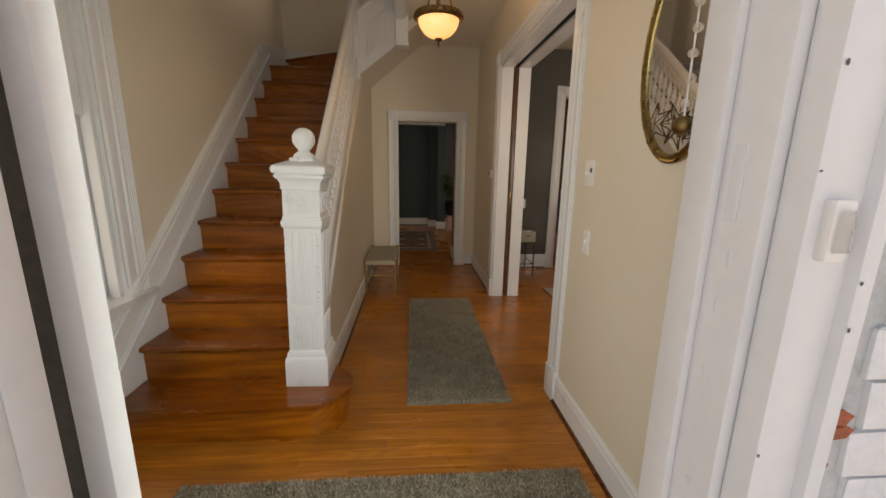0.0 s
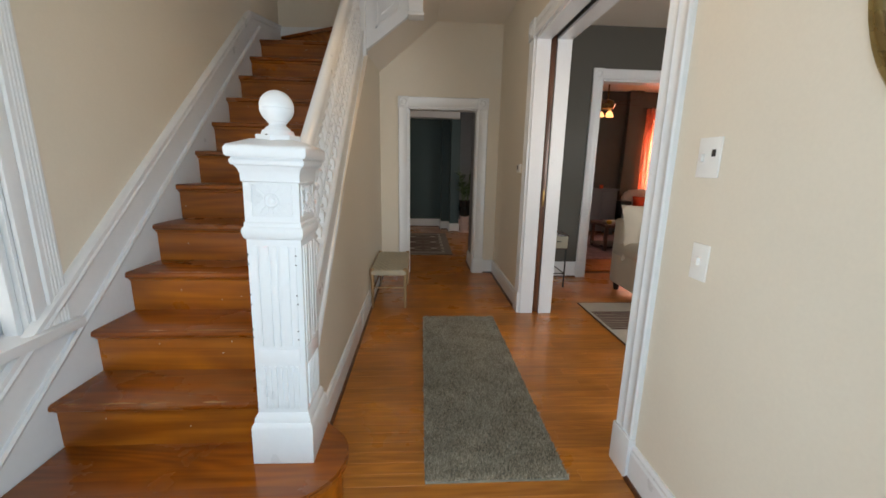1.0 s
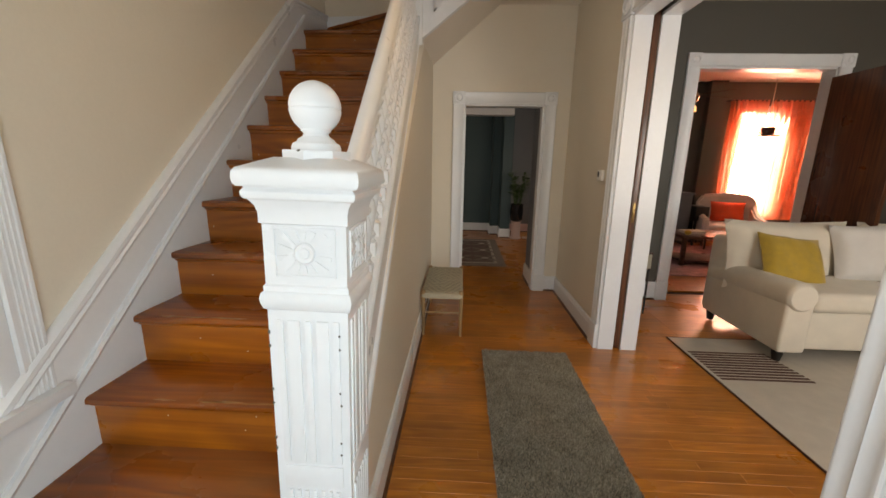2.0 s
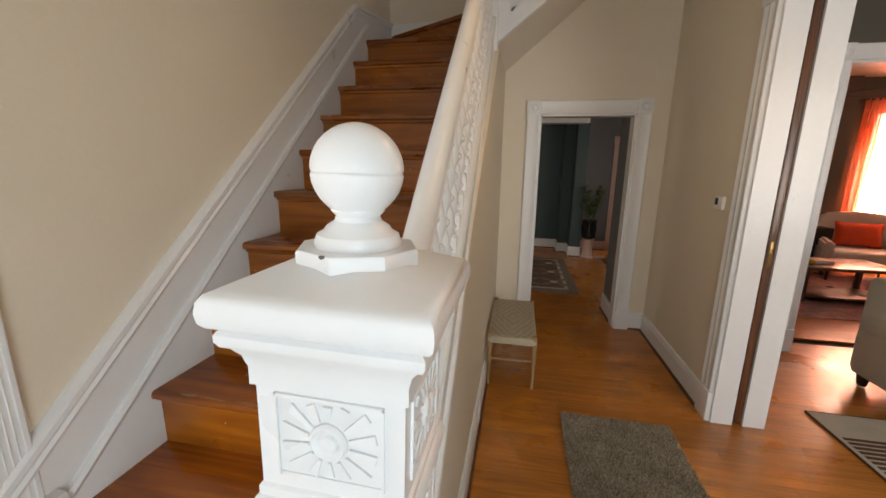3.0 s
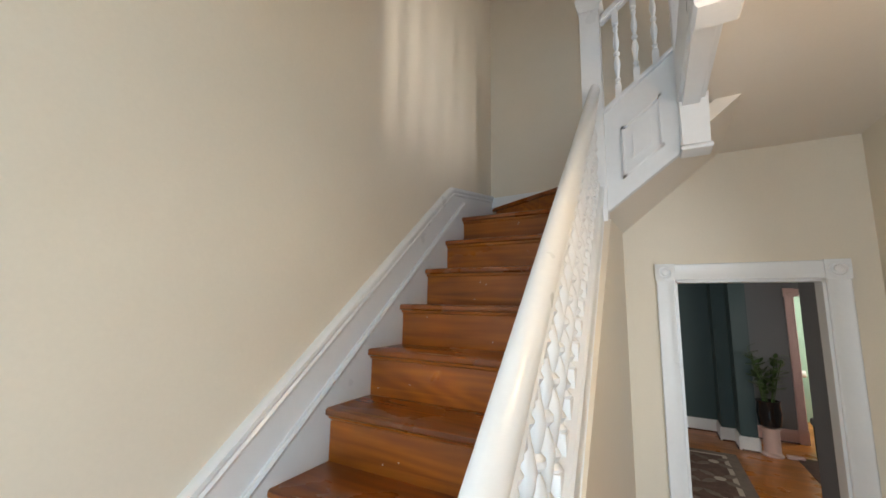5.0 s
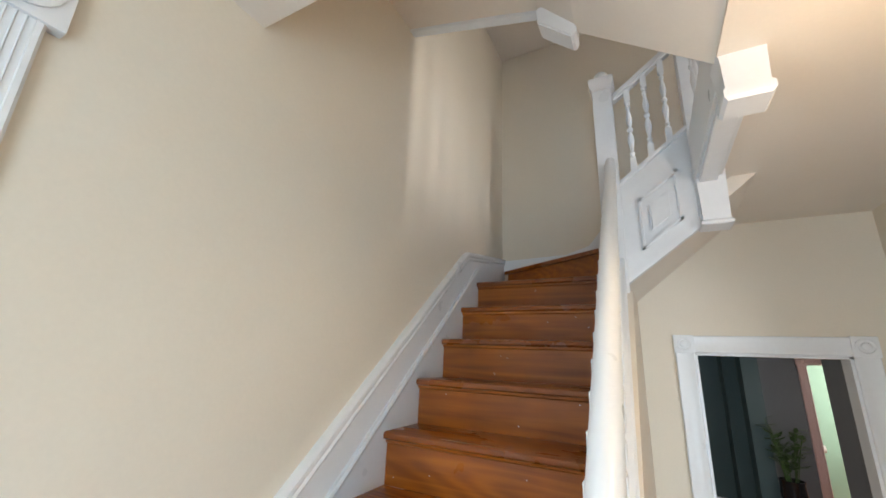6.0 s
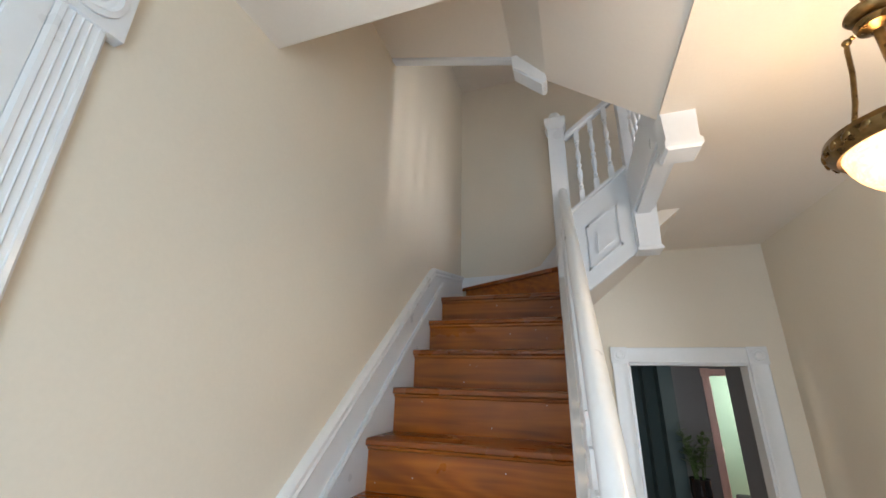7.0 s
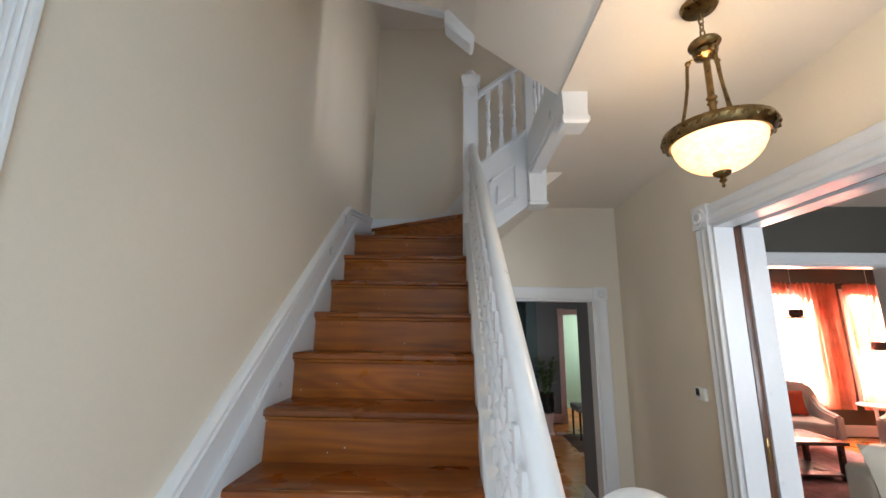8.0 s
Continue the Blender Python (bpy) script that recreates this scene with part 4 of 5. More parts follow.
random.seed(11)
for z in (0.813, 0.780, 0.670, 0.638, 0.536, 0.504):  # nail holes and knocks in the paint
    part("nail_hole", moved(ball((0.0745 + random.uniform(-0.002, 0.002), -0.0985, z), 0.0030, None, (0.9, 0.6, 1.1), 8, 5), lean), CHIP_SHADE, newel)
    part("paint_chip", moved(ball((-0.0935, -0.0935, z + random.uniform(-0.006, 0.006)), 0.0034, None, (1, 1, random.uniform(0.8, 1.8)), 8, 5), lean), CHIP_SHADE, newel)
part("paint_chip", moved(ball((-0.012, -0.0745, 1.2135), 0.0035, None, (1.4, 0.5, 0.7), 8, 5), lean), CHIP_SHADE, newel)

# upper posts, panelled upper string and its balusters
PA, PB = (-0.475, 4.40), (0.015, 4.40)
post = part("upper_newel_post", box(PA[0] - 0.057, PA[0] + 0.057, PA[1] - 0.055, PA[1] + 0.055, 1.79, 3.60, 0.006), TRIM, stairs, "white painted upper newel post")
part("cap", moved(square_stack([(0.057, 3.56), (0.064, 3.575), (0.072, 3.60), (0.076, 3.63), (0.070, 3.65), (0.050, 3.66)]), Matrix.Translation((*PA, 0))), TRIM, post)
part("knob", moved(lathe([(0.03, 0), (0.04, 0.015), (0.045, 0.04), (0.035, 0.06), (0.002, 0.07)], (0, 0, 3.655), 16), Matrix.Translation((*PA, 0))), TRIM, post)
part("drop", box(PA[0] - 0.064, PA[0] + 0.064, PA[1] - 0.062, PA[1] + 0.062, 1.765, 1.795, 0.008), TRIM, post)
UP = 0.77


def tilted(x0, x1, lo0, hi0, y0, y1, bevel=0.0):
    """A band along the upper flight, heights given where it leaves the post."""
    dx = x1 - x0
    return prism([(x0, lo0), (x1, lo0 + UP * dx), (x1, hi0 + UP * dx), (x0, hi0)], "y", y0, y1, bevel)


part("upper_string", tilted(-0.42, -0.045, 2.30, 2.90, 4.385, 4.43), TRIM, stairs)
part("upper_string_mould", tilted(-0.42, -0.045, 2.30, 2.335, 4.372, 4.386, 0.004), TRIM, stairs)
part("upper_string_cap", tilted(-0.42, -0.045, 2.885, 2.915, 4.36, 4.44, 0.005), TRIM, stairs)
for x0, x1, lo, hi in ((-0.335, -0.120, 2.475, 2.500), (-0.335, -0.120, 2.755, 2.780), (-0.335, -0.312, 2.475, 2.780), (-0.143, -0.120, 2.475, 2.780)):
    part("upper_panel_mould", tilted(x0, x1, lo + UP * (x0 + 0.335), hi + UP * (x0 + 0.335), 4.366, 4.386, 0.006), TRIM, stairs)
part("upper_panel_field", tilted(-0.285, -0.168, 2.570, 2.735, 4.360, 4.386, 0.012), TRIM, stairs)
part("upper_handrail", tilted(-0.42, 0.0, 3.47, 3.53, 4.37, 4.43, 0.012), TRIM, stairs)
for x in (-0.335, -0.235, -0.135):
    baluster(x, 4.40, 2.91 + UP * (x + 0.42), 3.475 + UP * (x + 0.42), stairs)
second = part("landing_post", box(PB[0] - 0.065, PB[0] + 0.065, PB[1] - 0.045, PB[1] + 0.065, 2.62, 4.1, 0.006), TRIM, stairs, "white painted landing post")
part("drop", moved(square_stack([(0.064, 2.575), (0.070, 2.580), (0.070, 2.592), (0.060, 2.604), (0.066, 2.86), (0.072, 2.885), (0.066, 2.9)]), Matrix.Translation((0.018, 4.385, 0))), TRIM, second)
third = part("landing_post", box(-0.05, 0.07, 3.40, 3.52, 2.80, 4.0, 0.006), TRIM, stairs, "white painted landing post")
part("drop", moved(square_stack([(0.058, 2.70), (0.068, 2.712), (0.068, 2.735), (0.060, 2.75), (0.064, 2.86), (0.070, 2.90)]), Matrix.Translation((0.008, 3.46, 0))), TRIM, third)
structure("landing_trim", boxes([(-0.05, 0.07, 3.52, 4.34, 2.84, 3.12), (-0.035, 0.045, 3.52, 4.34, 2.815, 2.845)], 0.004), TRIM, "white painted trim round the stair well", "trim")
part("landing_rail", box(-0.02, 0.04, 3.52, 4.36, 3.90, 3.95, 0.012), TRIM, stairs)
for i in range(7):
    baluster(0.01, 3.60 + i * 0.115, 3.12, 3.91, stairs)
structure("soffit_trim", prism([(WX, 3.585), (-0.65, 3.385), (-0.65, 3.45), (WX, 3.68)], "y", 3.44, 3.49, 0.004), TRIM, "white painted edge of the soffit", "trim")
structure("soffit_bracket", prism([(-0.66, 3.375), (-0.655, 3.29), (-0.515, 3.16), (-0.498, 3.175), (-0.494, 3.30), (-0.55, 3.385)], "y", 3.405, 3.50, 0.006), TRIM, "white painted bracket under the soffit", "trim")
structure("wall_under_stairs", prism([(2.16, LOW), (BACK, LOW), (BACK, 2.34), (4.36, line(4.36) - 0.10), (2.16, line(2.16) - 0.10)], "x", -0.47, -0.405), WALL, "beige plaster wall under the stairs", "wall")
outlet = thing("wall_outlet", "white plastic outlet in the baseboard", "outlet")
part("plate", box(-0.386, -0.381, 3.55, 3.62, 0.05, 0.15, 0.002), PLASTIC, outlet)
part("socket", box(-0.382, -0.379, 3.567, 3.603, 0.062, 0.094, 0.001), PLASTIC, outlet)
part("socket", box(-0.382, -0.379, 3.567, 3.603, 0.106, 0.138, 0.001), PLASTIC, outlet)

# ---- stair window ----
win = thing("window_1", "white painted sash window with mosaic privacy film", "window", kind="structure")
part("reveal", boxes([(WX - 0.25, WX, WY1 - 0.012, WY1 + 0.001, WZ0, WZ1), (WX - 0.25, WX, WY0 - 0.001, WY0 + 0.012, WZ0, WZ1), (WX - 0.25, WX, WY0, WY1, WZ1 - 0.012, WZ1 + 0.001)]), TRIM, win)
part("window_sill", box(WX - 0.24, WX + 0.055, WY0 - 0.16, 2.235, WZ0 - 0.035, WZ0 + 0.006, 0.006), TRIM, win)
part("apron", box(WX, WX + 0.018, WY0 - 0.12, 2.19, WZ0 - 0.13, WZ0 - 0.035, 0.004), TRIM, win)
CW = Matrix.Translation((WX, WY1, 0)) @ Matrix.Rotation(radians(90), 4, "Z")
part("side_casing", moved(fluted(WZ1 - WZ0, 0.085, 0.026, 4, 0.003), CW @ Matrix.Translation((0.05, 0, WZ0))), TRIM, win)
part("side_casing", moved(fluted(WZ1 - WZ0, 0.135, 0.024, 4, 0.004), CW @ Matrix.Translation((-(WY1 - WY0) - 0.135, 0, WZ0))), TRIM, win)
part("head_casing", moved(fluted(WY1 - WY0, 0.135, 0.024, 4, 0.004), CW @ Matrix.Translation((-(WY1 - WY0), 0, WZ1 + 0.135)) @ Matrix.Rotation(radians(90), 4, "Y")), TRIM, win)
for x in (0.083, -(WY1 - WY0) - 0.0675):
    part("corner_block", moved(bullseye(0.155, 0.032), CW @ Matrix.Translation((x, 0, WZ1 + 0.0675))), TRIM, win)
part("flat_casing", box(WX, WX + 0.018, WY1, WY1 + 0.05, WZ0, WZ1, 0.003), TRIM, win)
part("sash_stop", box(WX - 0.07, WX - 0.02, WY1 - 0.035, WY1 - 0.012, WZ0, WZ1, 0.004), TRIM, win)
upper = part("upper_sash", boxes([(WX - 0.085, WX - 0.045, WY1 - 0.13, WY1 - 0.035, 1.57, WZ1 - 0.012), (WX - 0.085, WX - 0.045, WY0 + 0.012, WY0 + 0.10, 1.57, WZ1 - 0.012), (WX - 0.085, WX - 0.045, WY0 + 0.1, WY1 - 0.13, WZ1 - 0.09, WZ1 - 0.012), (WX - 0.085, WX - 0.045, WY0 + 0.1, WY1 - 0.13, 1.59, 1.64)], 0.006), TRIM, win)
lower = part("lower_sash", boxes([(WX - 0.13, WX - 0.09, WY1 - 0.045, WY1 - 0.012, WZ0, 1.62), (WX - 0.13, WX - 0.09, WY0 + 0.012, WY0 + 0.09, WZ0, 1.62), (WX - 0.13, WX - 0.09, WY0 + 0.09, WY1 - 0.045, WZ0, WZ0 + 0.085), (WX - 0.13, WX - 0.09, WY0 + 0.09, WY1 - 0.045, 1.575, 1.62)], 0.005), TRIM, win)
for sash, x, z0, z1 in ((upper, WX - 0.066, 1.63, WZ1 - 0.08), (lower, WX - 0.111, WZ0 + 0.08, 1.58)):
    pane = part("pane", box(x - 0.003, x + 0.003, WY0 + 0.08, WY1 - 0.04, z0, z1), FILM, sash, "mosaic privacy film on the glass")
    pane.visible_shadow = False

# ---- pendant lamp ----
LX, LYP = 0.30, 2.87
lamp = thing("pendant_lamp", "antique brass pendant lamp with a lit alabaster bowl", "lamp", at=(0, 0, 0))
part("canopy", lathe([(0.002, CEILZ - 0.032), (0.02, CEILZ - 0.03), (0.055, CEILZ - 0.02), (0.062, CEILZ - 0.008), (0.062, CEILZ)], (LX, LYP, 0), 24), BRASS, lamp)
for i in range(4):
    bm = bmesh.new()
    pts = [(LX + (0.008 * math.cos(a) if i % 2 else 0), LYP + (0 if i % 2 else 0.008 * math.cos(a)), CEILZ - 0.045 - i * 0.024 + 0.017 * math.sin(a)) for a in [j * math.pi / 6 for j in range(13)]]
    part("chain_link", tube(pts, 0.0028, 6, (0.3, 0.3, 1), bm), BRASS, lamp)
part("hub", lathe([(0.006, 2.735), (0.018, 2.732), (0.030, 2.722), (0.048, 2.712), (0.052, 2.702), (0.046, 2.692), (0.028, 2.684), (0.040, 2.672), (0.036, 2.655), (0.018, 2.648), (0.004, 2.64)][::-1], (LX, LYP, 0), 20), BRASS, lamp)
part("stem", lathe([(0.011, 2.36), (0.011, 2.46), (0.017, 2.47), (0.011, 2.48), (0.018, 2.49), (0.011, 2.50), (0.011, 2.65)], (LX, LYP, 0), 12), BRASS, lamp)
for i in range(3):
    a = radians(20 + 120 * i)
    ca, sa = math.cos(a), math.sin(a)
    part("arm", tube([(LX + r * ca, LYP + r * sa, z) for r, z in ((0.040, 2.66), (0.056, 2.655), (0.060, 2.63), (0.066, 2.56), (0.080, 2.48), (0.098, 2.41), (0.112, 2.364))], 0.0058, 8), BRASS, lamp)
    part("arm_hook", ball((LX + 0.056 * ca, LYP + 0.056 * sa, 2.652), 0.010), BRASS, lamp)
rim_ring = lathe([(0.132, 2.328), (0.146, 2.322), (0.160, 2.334), (0.168, 2.350), (0.164, 2.364), (0.150, 2.368), (0.132, 2.362), (0.132, 2.328)], (LX, LYP, 0), 40)
bmesh.ops.delete(rim_ring, geom=[f for f in rim_ring.faces if len(f.verts) > 4], context="FACES_ONLY")  # an open ring
part("rim", rim_ring, BRASS, lamp, "pierced antique brass rim")
for i in range(26):
    a = 2 * math.pi * i / 26
    leafm = Matrix.Translation((LX + 0.164 * math.cos(a), LYP + 0.164 * math.sin(a), 2.344)) @ Matrix.Rotation(a, 4, "Z") @ Matrix.Rotation(radians(35), 4, "X")
    part("rim_leaf", moved(ball((0, 0, 0), 0.016, None, (0.35, 0.9, 0.55), 8, 6), leafm), BRASS, lamp)
bowl = part("bowl", lathe([(0.139 * math.sin(a), 2.340 - 0.128 * math.cos(a)) for a in [radians(d) for d in (2, 10, 20, 30, 40, 50, 60, 70, 80, 88)]], (LX, LYP, 0), 32), ALABASTER, lamp, "glowing amber alabaster glass bowl")
bowl.visible_shadow = False
part("finial", lathe([(0.001, 2.160), (0.006, 2.166), (0.004, 2.175), (0.012, 2.184), (0.007, 2.194), (0.024, 2.204), (0.028, 2.214), (0.012, 2.220)], (LX, LYP, 0), 16), BRASS, lamp)

# ---- mirror and wall fittings ----
mirror = thing("wall_mirror", "oval mirror in a stepped polished gold frame", "mirror")
MY, MZ, MR = 1.272, 1.745, 0.218
MM = Matrix.Translation((RX, MY, MZ)) @ Matrix.Rotation(radians(-90), 4, "Y") @ Matrix.Diagonal((1.64, 1, 1, 1))
part("frame", moved(lathe([(MR - 0.020, 0.0), (MR - 0.002, 0.0), (MR, 0.005), (MR, 0.016), (MR - 0.004, 0.021), (MR - 0.010, 0.017), (MR - 0.013, 0.024), (MR - 0.016, 0.024), (MR - 0.0195, 0.013), (MR - 0.020, 0.0)], (0, 0, 0), 64), MM), GOLD, mirror)
part("glass", moved(lathe([(MR - 0.0195, 0.004), (MR - 0.0195, 0.010)], (0, 0, 0), 64), MM), MIRROR, mirror, "clear mirror glass")


def wire_star(name, y, z, r, turn):
    ob = thing(name, "dark wire star ornament hanging before the mirror", "star ornament", "wire stars on the mirror")
    x = RX - 0.035
    pts = [(x - (0.01 if i % 2 else 0.0), y + (r if i % 2 == 0 else r * 0.42) * math.sin(turn + i * math.pi / 5), z + (r if i % 2 == 0 else r * 0.42) * math.cos(turn + i * math.pi / 5)) for i in range(10)]
    for a, b in zip(pts, pts[1:] + pts[:1]):
        part("wire", tube([a, b], 0.0020, 6), WIRE, ob)
    for p in pts[::2]:
        part("spoke", tube([p, (x - 0.012, y, z)], 0.0014, 6), WIRE, ob)


wire_star("wire_star", 1.325, 1.52, 0.07, 0.2)
wire_star("wire_star", 1.21, 1.49, 0.062, 0.7)

switch = thing("light_switch", "white plastic light switch with a dark dimmer", "switch")
part("plate", box(RX - 0.006, RX, 1.82, 1.915, 1.285, 1.41, 0.002), PLASTIC, switch)
part("toggle", box(RX - 0.016, RX - 0.005, 1.885, 1.897, 1.335, 1.36, 0.002), PLASTIC, switch)
part("slider", box(RX - 0.010, RX - 0.005, 1.838, 1.852, 1.35, 1.372, 0.002), DARKPL, switch, "small black slider")
switch2 = thing("light_switch", "white plastic single toggle light switch", "switch")
part("plate", box(RX - 0.006, RX, 1.80, 1.873, 0.955, 1.075, 0.002), PLASTIC, switch2)
part("toggle", box(RX - 0.018, RX - 0.005, 1.831, 1.842, 1.005, 1.03, 0.002), PLASTIC, switch2)
switch3 = thing("light_switch", "white plastic light switch on the slate grey wall", "switch")
part("plate", box(1.582, 1.656, LY - 0.006, LY, 0.835, 0.956, 0.002), PLASTIC, switch3)
part("toggle", box(1.613, 1.625, LY - 0.016, LY - 0.005, 0.882, 0.908, 0.002), PLASTIC, switch3)
thermo = thing("thermostat", "small white wall thermostat with a dark screen", "thermostat")
part("case", box(RX - 0.022, RX, 4.185, 4.285, 1.262, 1.342, 0.006), PLASTIC, thermo)
part("screen", box(RX - 0.024, RX - 0.021, 4.235, 4.270, 1.288, 1.330, 0.001), DARKPL, thermo, "small dark screen")

# ---- rugs ----
def shag(name, x0, x1, y0, y1, label, strands, seed):
    """Rug with an uneven pile of short tufts."""
    ob = thing(name, label, "rug")
    part("backing", box(x0, x1, y0, y1, 0.0, 0.012, 0.005), RUG, ob)
    rng = np.random.default_rng(seed)
    n = strands
    px, py = rng.uniform(x0 + 0.003, x1 - 0.003, n), rng.uniform(y0 + 0.003, y1 - 0.003, n)
    dx, dy = rng.normal(0, 0.006, n), rng.normal(0, 0.006, n)
    h, w, a = rng.uniform(0.016, 0.030, n), rng.uniform(0.003, 0.0065, n), rng.uniform(0, math.pi, n)
    verts = np.empty((n, 3, 3))
    verts[:, 0] = np.stack([px - w * np.cos(a), py - w * np.sin(a), np.full(n, 0.008)], 1)
    verts[:, 1] = np.stack([px + w * np.cos(a), py + w * np.sin(a), np.full(n, 0.008)], 1)
    verts[:, 2] = np.stack([px + dx, py + dy, h], 1)
    me = bpy.data.meshes.new("pile")
    me.from_pydata(verts.reshape(-1, 3).tolist(), [], np.arange(3 * n).reshape(-1, 3).tolist())
    me.materials.append(TUFT)
    pile = new("pile_fibre", me)
    pile.parent = ob
    tagged(pile, kind="stuff")
    return ob


shag("runner_rug", 0.095, 0.712, 2.03, 3.825, "long grey shag runner rug on the hall floor", 90000, 5)
shag("entrance_rug", -0.86, 0.885, 0.90, 1.50, "grey shag rug inside the front door", 50000, 6)

# ---- woven bench ----
bench = thing("woven_bench", "pale wooden bench with a woven diamond-pattern cord seat", "bench")
QX0, QX1, QY0, QY1, QZ = -0.385, -0.055, 4.06, 4.84, 0.372
for x in (QX0, QX1):
    for y in (QY0, QY1):
        part("leg", lathe([(0.011, 0.0), (0.018, QZ * 0.9), (0.018, QZ + 0.006), (0.012, QZ + 0.012)], (x + (0.015 if x < -0.2 else -0.015), y + (0.018 if y < 4.4 else -0.018), 0), 12), PALEWOOD, bench)
for y in (QY0 + 0.018, QY1 - 0.018):
    part("stretcher", tube([(QX0 + 0.015, y, 0.20), (QX1 - 0.015, y, 0.20)], 0.008, 10), PALEWOOD, bench)
for x in (QX0 + 0.015, QX1 - 0.015):
    part("stretcher", tube([(x, QY0 + 0.018, 0.16), (x, QY1 - 0.018, 0.16)], 0.008, 10, (0.3, 0, 1)), PALEWOOD, bench)
seat = part("seat", box(QX0, QX1, QY0, QY1, QZ - 0.055, QZ - 0.004, 0.014), ROPE, bench, "cream woven paper cord seat")
cols, rows = 40, 26
light, dark = bmesh.new(), bmesh.new()
for i in range(rows):
    for j in range(cols):
        u, v = (i + 0.5) / rows, (j + 0.5) / cols
        d = int(abs(u - 0.5) * rows + abs(v - 0.5) * cols * 0.8)
        x, y = QX0 + 0.012 + (QX1 - QX0 - 0.024) * u, QY0 + 0.012 + (QY1 - QY0 - 0.024) * v
        up_ = d % 4 < 2
        bx, by = (QX1 - QX0 - 0.024) / rows / 2, (QY1 - QY0 - 0.024) / cols / 2
        prism([(x - bx * 0.92, y - by * 0.92), (x + bx * 0.92, y - by * 0.92), (x + bx * 0.92, y + by * 0.92), (x - bx * 0.92, y + by * 0.92)], "z", QZ - 0.006, QZ + (0.003 if up_ else -0.001), 0.0, light if up_ else dark)
tagged(part("cord", light, ROPE, seat, smooth=False), kind="stuff")
tagged(part("cord", dark, ROPEDARK, seat, "greyer woven cord", smooth=False), kind="stuff")

# ---- parlour ----
rug3 = thing("striped_rug", "cream wool rug with dark brown stripes", "rug")
part("field", box(1.635, 4.2, 1.6, 4.185, 0.0, 0.010, 0.004), OATMEAL, rug3)
part("edge_binding", boxes([(1.629, 1.635, 1.6, 4.185, 0.0, 0.0105), (1.629, 4.2, 4.185, 4.190, 0.0, 0.0105)]), STRIPE, rug3, "dark bound edge")
for i in range(11):
    y = 3.55 + i * 0.037
    part("stripe", box(1.66, 2.26 - 0.004 * i, y, y + 0.021, 0.008, 0.0125), STRIPE, rug3)


def cushion(x0, x1, y0, y1, z0, z1, soft=0.06, bm=None):
    bm = bm or bmesh.new()
    made = bmesh.ops.create_cube(bm, size=1, matrix=Matrix.LocRotScale(((x0 + x1) / 2, (y0 + y1) / 2, (z0 + z1) / 2), None, (x1 - x0, y1 - y0, z1 - z0)))["verts"]
    bmesh.ops.bevel(bm, geom=list({e for v in made for e in v.link_edges}), offset=soft, segments=4, affect="EDGES", profile=0.5)
    return bm


def pillow(w, h, d, n=14):
    """A stuffed square pillow with pinched corners, upright in xz, centred."""
    bm = bmesh.new()
    for s in (-1, 1):
        grid = []
        for i in range(n + 1):
            for j in range(n + 1):
                u, v = 2 * i / n - 1, 2 * j / n - 1
                bulge = ((1 - u ** 4) * (1 - v ** 4)) ** 0.6
                pinch = 1 - 0.07 * (u * u + v * v - 2 * u * u * v * v)
                wr = 0.06 * math.sin(9 * u + 4 * v) * bulge
                grid.append(bm.verts.new((u * w / 2 * pinch, s * d / 2 * (bulge + wr), v * h / 2 * pinch)))
        for i in range(n):
            for j in range(n):
                bm.faces.new((grid[i * (n + 1) + j], grid[(i + 1) * (n + 1) + j], grid[(i + 1) * (n + 1) + j + 1], grid[i * (n + 1) + j + 1]))
    bmesh.ops.remove_doubles(bm, verts=bm.verts, dist=0.0008)
    return bm


sofa = thing("sofa", "cream linen sofa with rolled arms and dark wooden feet", "sofa")
part("base", cushion(2.30, 4.05, 3.84, 4.66, 0.10, 0.40, 0.03), CREAM, sofa)
for x0, x1, s in ((2.17, 2.36, -1), (3.99, 4.18, 1)):
    arm = cushion(x0, x1, 3.78, 4.66, 0.10, 0.50, 0.025)
    roll = lathe([(0.02, 0.0), (0.085, 0.0), (0.098, 0.012), (0.105, 0.04), (0.105, 0.84), (0.09, 0.88)], (0, 0, 0), 24)
    moved(roll, Matrix.Translation(((x0 + x1) / 2 + s * 0.005, 3.765, 0.515)) @ Matrix.Rotation(radians(-93), 4, "X"))
    part("arm", arm, CREAM, sofa)
    part("arm_roll", roll, CREAM, sofa)
part("back", cushion(2.175, 4.175, 4.48, 4.70, 0.10, 0.80, 0.05), CREAM, sofa)
for x in (2.37, 3.185):
    part("seat_cushion", cushion(x, x + 0.80, 3.80, 4.40, 0.39, 0.54, 0.05), CREAM, sofa)
    part("back_cushion", moved(pillow(1.0, 0.58, 0.28), Matrix.Translation((x + 0.27 + (0.26 if x > 3 else 0.0), 4.46, 0.67)) @ Matrix.Rotation(radians(-12), 4, "X")), CREAM, sofa)
for x in (2.24, 4.10):
    for y in (3.86, 4.62):
        part("foot", lathe([(0.026, 0.010), (0.036, 0.07), (0.038, 0.11)], (x, y, 0), 12), BLACKW, sofa, "dark wooden foot")
yellow = thing("throw_pillow", "mustard yellow quilted throw pillow on the sofa", "pillow")
part("cover", moved(pillow(0.46, 0.44, 0.16), Matrix.Translation((2.50, 4.21, 0.67)) @ Matrix.Rotation(radians(-34), 4, "X") @ Matrix.Rotation(radians(8), 4, "Y")), SHADEP, yellow)
white_p = thing("throw_pillow", "pale grey throw pillow on the sofa", "pillow")
